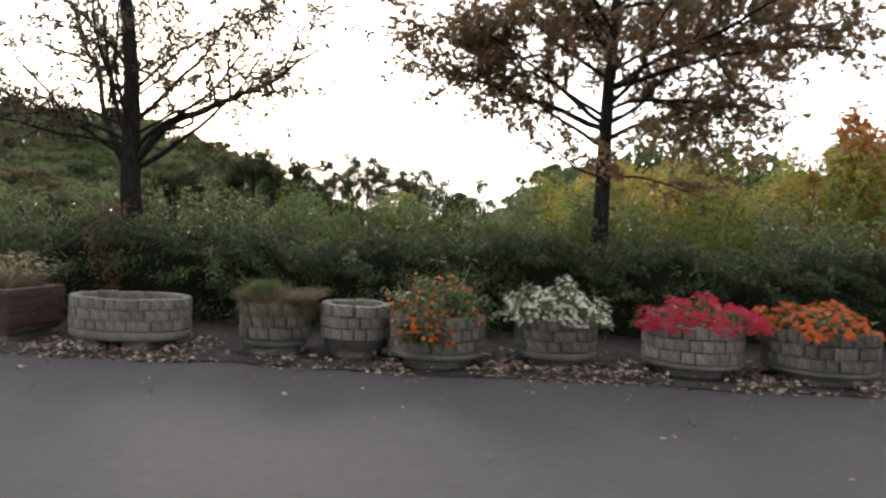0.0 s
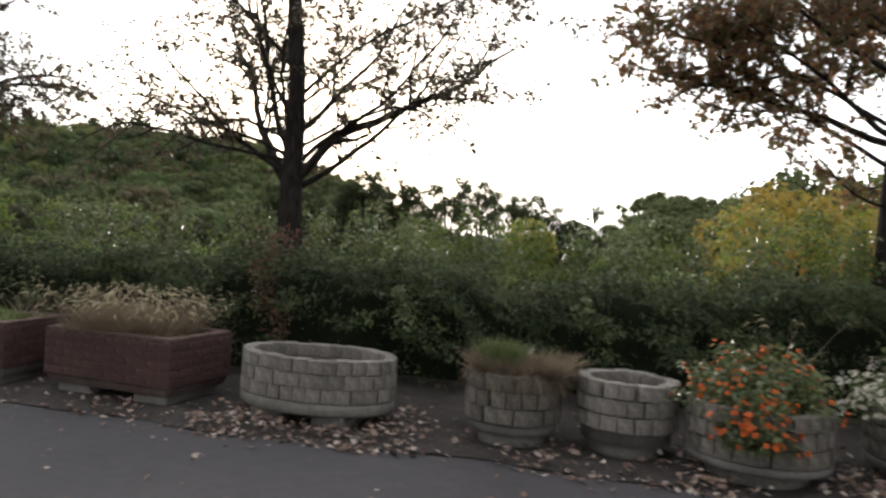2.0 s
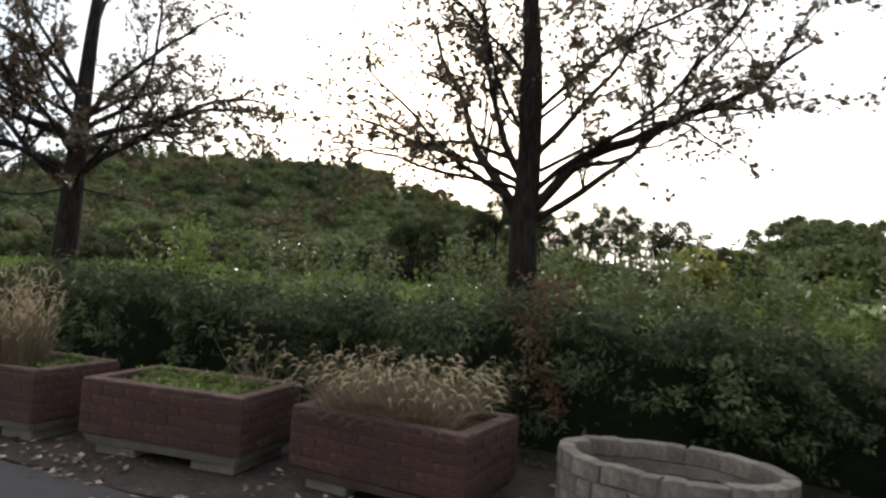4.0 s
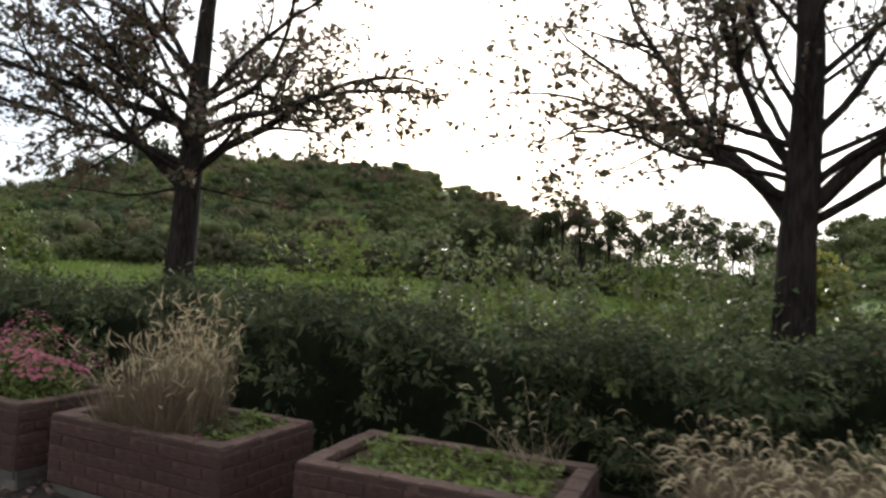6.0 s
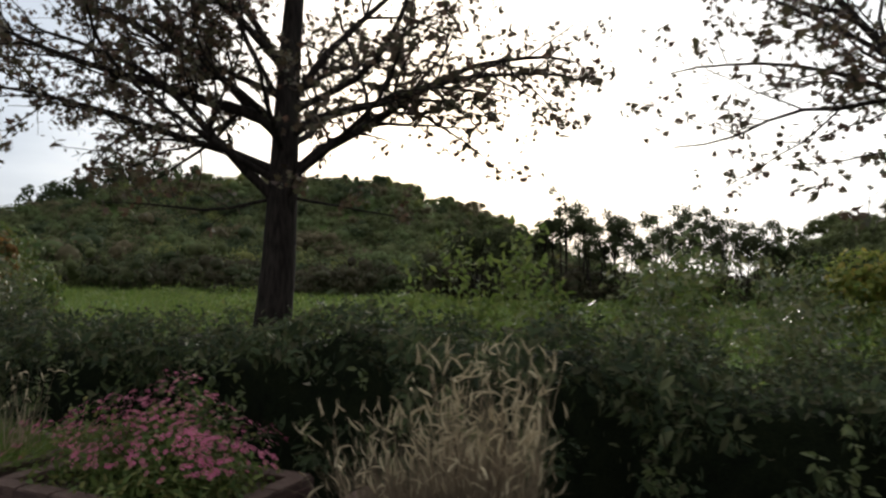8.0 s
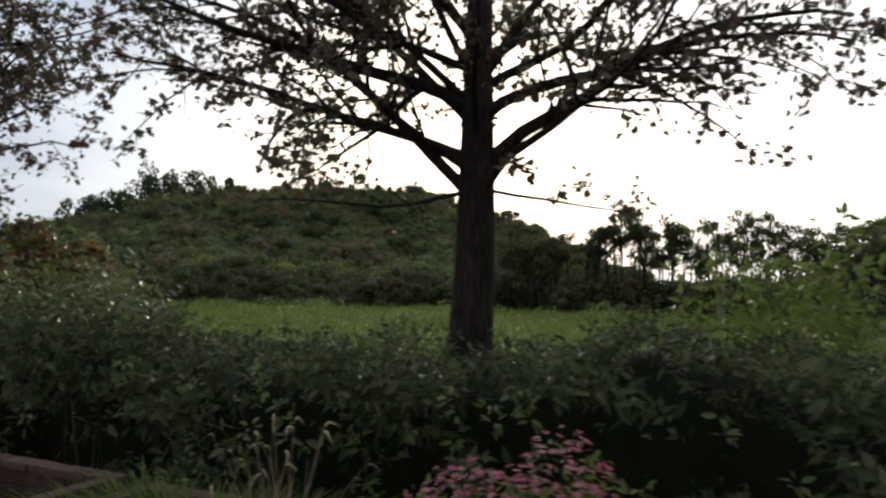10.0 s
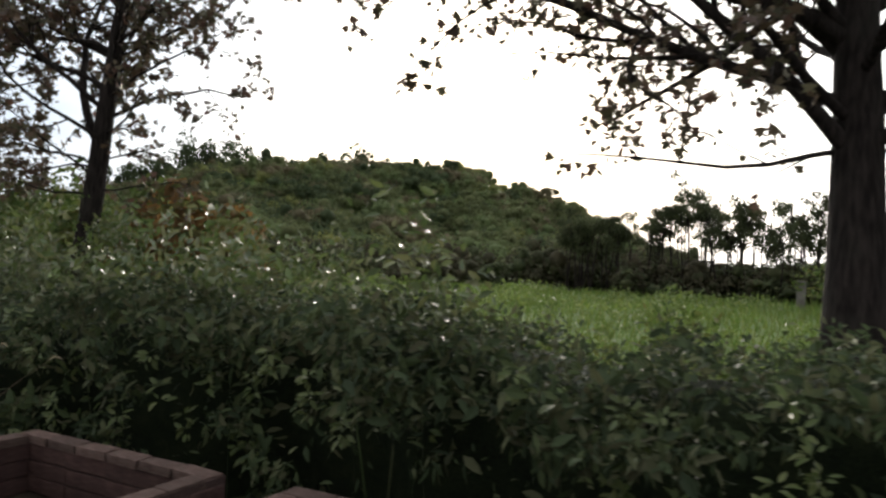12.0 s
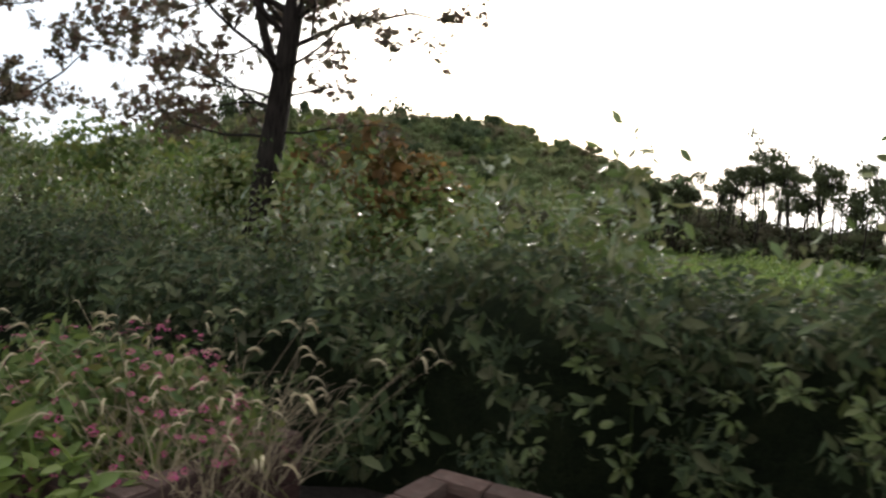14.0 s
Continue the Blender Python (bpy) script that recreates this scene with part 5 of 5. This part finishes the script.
# single taller trees on the ridge
for azr, dist, w, h in ((36.6, 150, 1.5, 9.0), (32.4, 150, 2.0, 6.6), (29.4, 150, 2.6, 6.4), (40.4, 148, 2.8, 7.6), (42.4, 147, 3.0, 7.4), (38.8, 149, 2.2, 7.0), (43.6, 147, 3.0, 6.6), (45.2, 146, 2.8, 5.8), (41.3, 148, 2.6, 7.0), (47.0, 146, 2.4, 5.2)):
    rx, ry = polar(azr + 1.7, dist, -13.0, 6.5)
    bush(rx, ry, w * 1.4, w * 1.4, h * (1.2 if w > 2.1 else 0.9) + 0.6, 700, 0.5, W_DARK, "dark tree standing on the ridge of the hill", "ridge_tree", trunk=True, group="trees on the ridge")

# dark thicket at the foot of the hill, beyond the meadow
edge = [[] for w in WOODS]
for k in range(240):
    a = rngd.uniform(-4, 66) if k < 190 else rngd.uniform(-8, 14)
    d = rngd.uniform(50, 68) - 6 * math.cos(radians(a * 2.2))
    x, y = polar(a, d)
    w = rngd.uniform(1.4, 2.8)
    hh = w * rngd.uniform(1.0, 1.8) if a > 15 else rngd.uniform(2.2, 3.3)
    edge[int(rngd.choice(3, p=(0.5, 0.36, 0.14)))].append((x, y, w, hh))
for k in range(46):
    edge[int(k % 3 == 0)].append((-20 + 19 * k / 45 + rngd.normal() * 0.3, 49.5 + rngd.uniform(0, 5), rngd.uniform(1.1, 1.7), rngd.uniform(2.3, 3.0) * (0.6 if abs(-20 + 19 * k / 45 + 6.8) < 0.7 else 1.0)))
for k in range(16):
    edge[int(k % 2)].append((-27 + 10.5 * k / 15 + rngd.normal() * 0.3, 54 + rngd.uniform(0, 4), rngd.uniform(1.4, 2.0), rngd.uniform(3.8, 4.8)))
for (wm, wlabel), sp in zip(((T_BARE, "brown leafless thicket at the foot of the hill"), (T_GREEN, "dark green thicket at the foot of the hill"), (W_OLIVE, "olive green thicket at the foot of the hill")), edge):
    far_wood("thicket", sp, 0.27, 300, wm, wlabel, diamond())


def poplar(x, y, h, label):
    z = float(land(np.array(x), np.array(y)))
    top = thing("young_tree", (x, y, z), label, "tree", "row of young trees beyond the meadow")
    k = 2 + int(rngd.integers(3))
    paths, P = [], []
    for j in range(k):
        b = np.array([rngd.normal() * 0.3, rngd.normal() * 0.4, -0.1])
        t = b + np.array([rngd.normal() * 0.35, rngd.normal() * 0.4, h * rngd.uniform(0.72, 0.96)])
        mid = (b + t) / 2 + rngd.normal(size=3) * np.array([0.1, 0.1, 0])
        paths.append((np.array([b, mid, t]), np.array([0.05, 0.038, 0.012])))
        for c in range(5):
            q = t + np.array([rngd.normal() * 0.42, rngd.normal() * 0.42, -h * rngd.uniform(-0.03, 0.30)])
            paths.append((np.array([mid + (t - mid) * rngd.uniform(0.1, 0.6), q]), np.array([0.018, 0.006])))
            n = 100
            P.append(q + unit(rngd.normal(size=(n, 3))) * np.array([0.42, 0.42, 0.36]) * rngd.uniform(0.2, 1.0, n)[:, None])
        f = rngd.uniform(0.4, 0.9, 12)
        P.append(b + (t - b) * f[:, None] + rngd.normal(size=(12, 3)) * 0.2)
    part("stalk", tubes("stalk", paths, M_BARK, 5), top, "thin bare stems")
    P = np.concatenate(P)
    part("crown", scatter("crown", P, rngd.uniform(0.07, 0.20, len(P)), diamond(), T_GREEN, rngd, spread=1.0), top)
    return top


TALL_X = np.array([-23.5, -19.5, -18.2, -16.6, -15.2, -13.8, -12.4, -10.2, -8.8, -7.8, -6.5, -4.5, -2.6, -1.2, 0.4])
TALL_H = np.array([5.2, 5.6, 5.4, 7.1, 7.3, 6.6, 5.9, 5.5, 6.6, 6.4, 5.4, 5.4, 4.9, 3.6, 4.6])
for k in range(42):
    px = -22.5 + 23.0 * k / 41 + rngd.normal() * 0.15
    py = 51.0 + rngd.normal() * 1.2
    poplar(px, py, float(np.interp(px, TALL_X, TALL_H)) * rngd.uniform(0.93, 1.05), "slim young tree seen against the sky")

# the right-hand side: dark trees, a golden willow, yellow-green thicket, a red tree
for bx, by, w, h, n, lf, m, lab in (
    (3.2, 46, 2.2, 3.9, 700, 0.40, W_OLIVE, "olive green rounded tree far off"),
    (6.4, 44, 2.6, 4.6, 700, 0.40, W_OLIVE, "olive green rounded tree far off"),
    (8.6, 42, 3.2, 6.6, 900, 0.38, W_OLIVE, "tall olive green tree far off"),
    (12.0, 41, 3.0, 6.6, 900, 0.38, L_GREENBUSH, "tall green tree far off"),
    (16.5, 40, 3.2, 6.5, 900, 0.38, L_DARKWOOD, "tall dark green tree far off"),
    (21.0, 38, 3.4, 7.0, 900, 0.38, L_GREENBUSH, "tall green tree far off"),
    (26.0, 36, 3.4, 7.2, 900, 0.38, L_DARKWOOD, "tall dark green tree far off"),
    (5.0, 26.5, 2.5, 4.4, 1700, 0.22, L_GOLD, "golden yellow autumn tree behind the hedge"),
    (8.2, 24.5, 2.3, 4.0, 1700, 0.22, L_YGREEN, "yellow-green tree behind the hedge"),
    (12.2, 22.0, 1.5, 5.2, 1400, 0.2, L_RED, "red autumn tree behind the hedge"),
    (13.8, 22.5, 2.6, 5.0, 1500, 0.22, L_YGREEN, "yellow-green tree behind the hedge"),
    (17.5, 21.5, 2.6, 5.2, 1500, 0.22, L_GREENBUSH, "green tree behind the hedge")):
    bush(bx, by, w, w, h, n, lf, m, lab, "distant_tree", trunk=True, group="trees beyond the hedge")
for k in range(22):
    f = k / 21
    bx = 1.6 + 11.0 * f + rngd.normal() * 0.2
    bush(bx, 17.4 - 1.0 * f + rngd.normal() * 0.6, 1.1, 1.0, (2.2 + 0.19 * bx) * rngd.uniform(0.92, 1.1), 1000, 0.19, (L_YGREEN, L_YGREEN, L_GREENBUSH, L_YGREEN, L_GOLD)[k % 5], "tall yellow-green bush behind the hedge", shape=narrow())
for bx, by, bh in ((0.3, 11.7, 1.8), (0.95, 12.1, 2.05), (1.9, 12.4, 2.1)):
    bush(bx, by, 0.5, 0.4, bh, 260, 0.055, L_RED, "orange-red autumn sapling behind the hedge", "sapling", shape=pointed(), trunk=True)
bush(7.9, 16.6, 0.75, 0.7, 4.0, 1200, 0.15, L_RED, "red autumn bush standing above yellow-green bushes")
bush(9.6, 17.2, 1.2, 1.1, 4.7, 1400, 0.16, L_GOLD, "tall golden autumn bush behind the hedge")
bush(-3.1, 30.0, 1.6, 1.3, 2.9, 1400, 0.17, L_YGREEN, "rounded lime green bush on the meadow")
for bx, by, w, h, m in ((-4.0, 30, 1.8, 2.2, L_DARKWOOD), (1.2, 33, 1.8, 2.2, L_GREENBUSH), (-7.5, 33, 2.2, 2.6, L_GREENBUSH), (-21.8, 16.5, 1.5, 2.5, L_GREENBUSH), (-24.5, 15.5, 1.6, 3.0, L_GREENBUSH), (-27.5, 16, 1.8, 3.2, L_WEED), (-31, 17, 2.0, 3.3, L_GREENBUSH),
                        (-16.6, 12.6, 0.65, 1.9, L_RUST), (-17.3, 12.55, 0.75, 2.2, L_RUST), (-18.2, 12.8, 0.7, 2.1, L_RUST), (-19.3, 13.5, 0.8, 2.3, L_GREENBUSH)):
    bush(bx, by, w, w * 0.9, h, 1500, 0.12, m, {"rust_leaves": "orange-brown autumn bush behind the hedge", "red_ivy_leaves": "rust-red autumn bush behind the hedge", "autumn_leaves": "orange and green autumn bush behind the hedge"}.get(m.name, "green leafy bush behind the hedge"))


# meadow grass
def meadow():
    n = 52000
    y = 11.8 + 40 * rngd.random(n) ** 1.6
    x = -12 + rngd.uniform(-1, 1, n) * (8 + (y - 8) * 0.95)
    r = np.stack([x, y, land(x, y)], -1)
    s = 0.5 + (y - 11) * 0.03
    h = rngd.uniform(0.12, 0.34, n) * np.minimum(s + 0.4, 1.3)
    t = r + np.stack([rngd.normal(size=n) * 0.1, rngd.normal(size=n) * 0.1, h], -1)
    ob = new("meadow_grass", blades("meadow_grass", r, t, 0.005 + (y - 11) * 0.0006, L_GRASS, rngd, 0.1, 2))
    tagged(ob, "sunlit green meadow grass", "grass", kind="stuff")


meadow()


def meadow_mounds():
    """Rough clumps of taller grass and herbs all over the meadow."""
    n = 210
    y = 12.6 + 33 * rngd.random(n) ** 1.5
    x = -13 + rngd.uniform(-1, 1, n) * (7 + (y - 9) * 0.75)
    P, S = [], []
    for a, b in zip(x, y):
        k = 130
        w, h = rngd.uniform(0.35, 1.2) * (0.7 + b * 0.04), rngd.uniform(0.12, 0.42) * (0.8 + b * 0.03)
        u = unit(rngd.normal(size=(k, 3)))
        u[:, 2] = np.abs(u[:, 2])
        P.append(np.array([a, b, float(land(np.array(a), np.array(b)))]) + u * np.array([w, w, h]) * rngd.uniform(0.5, 1.1, k)[:, None])
        S.append(np.full(k, 0.05 + 0.0042 * b))
    P, S = np.concatenate(P), np.concatenate(S)
    ob = new("meadow_herbs", scatter("meadow_herbs", P, S * rngd.uniform(0.6, 1.4, len(P)), pointed(), L_FRESH, rngd, lean=np.array([0, -0.2, 0.8]), spread=0.8))
    tagged(ob, "clumps of fresh green herbs on the meadow", "grass", kind="stuff")


meadow_mounds()

# concrete post on the meadow
post = new("concrete_post", mesh_bm("post", box_bm(0.36, 0.36, 1.32, 0.03, 0.01, rngd), M_CONCRETE))
post.location = (-9.95, 43.0, 0.6)
tagged(post, "short grey concrete post standing on the meadow", "post")


# fallen leaves on the verge and the road's edge
def litter():
    n = 9000
    x = np.where(rngd.random(n) < 0.45, rngd.uniform(-4.5, 4, n), rngd.uniform(-19, 6, n))
    drift = np.sin(x * 2.3) * np.sin(x * 0.9 + 1) + 0.6 * np.sin(x * 6.1 + 0.5)
    x = x[rngd.random(n) < np.clip(0.42 + 0.42 * drift, 0.06, 1)]
    n = len(x)
    y = edge_y(x) + np.abs(rngd.normal(size=n)) * 0.55 - 0.16
    k = 260
    x[:k] = rngd.uniform(-12, 5, k)
    y[:k] = edge_y(x[:k]) - rngd.exponential(0.55, k)
    z = np.where(y < edge_y(x), 0.006, 0.024) + rngd.random(n) * np.where((x > -4.5) & (y > edge_y(x)), 0.05, 0.02)
    ob = new("fallen_leaves", scatter("fallen_leaves", np.stack([x, y, z], -1), np.where(y < edge_y(x) - 0.1, rngd.uniform(0.022, 0.048, n), rngd.uniform(0.024, 0.062, n)), star(5), L_FALLEN, rngd, lean=np.array([0, 0, 1.6]), spread=0.5))
    tagged(ob, "dry brown fallen leaves scattered along the road edge", "leaves", kind="stuff")


litter()
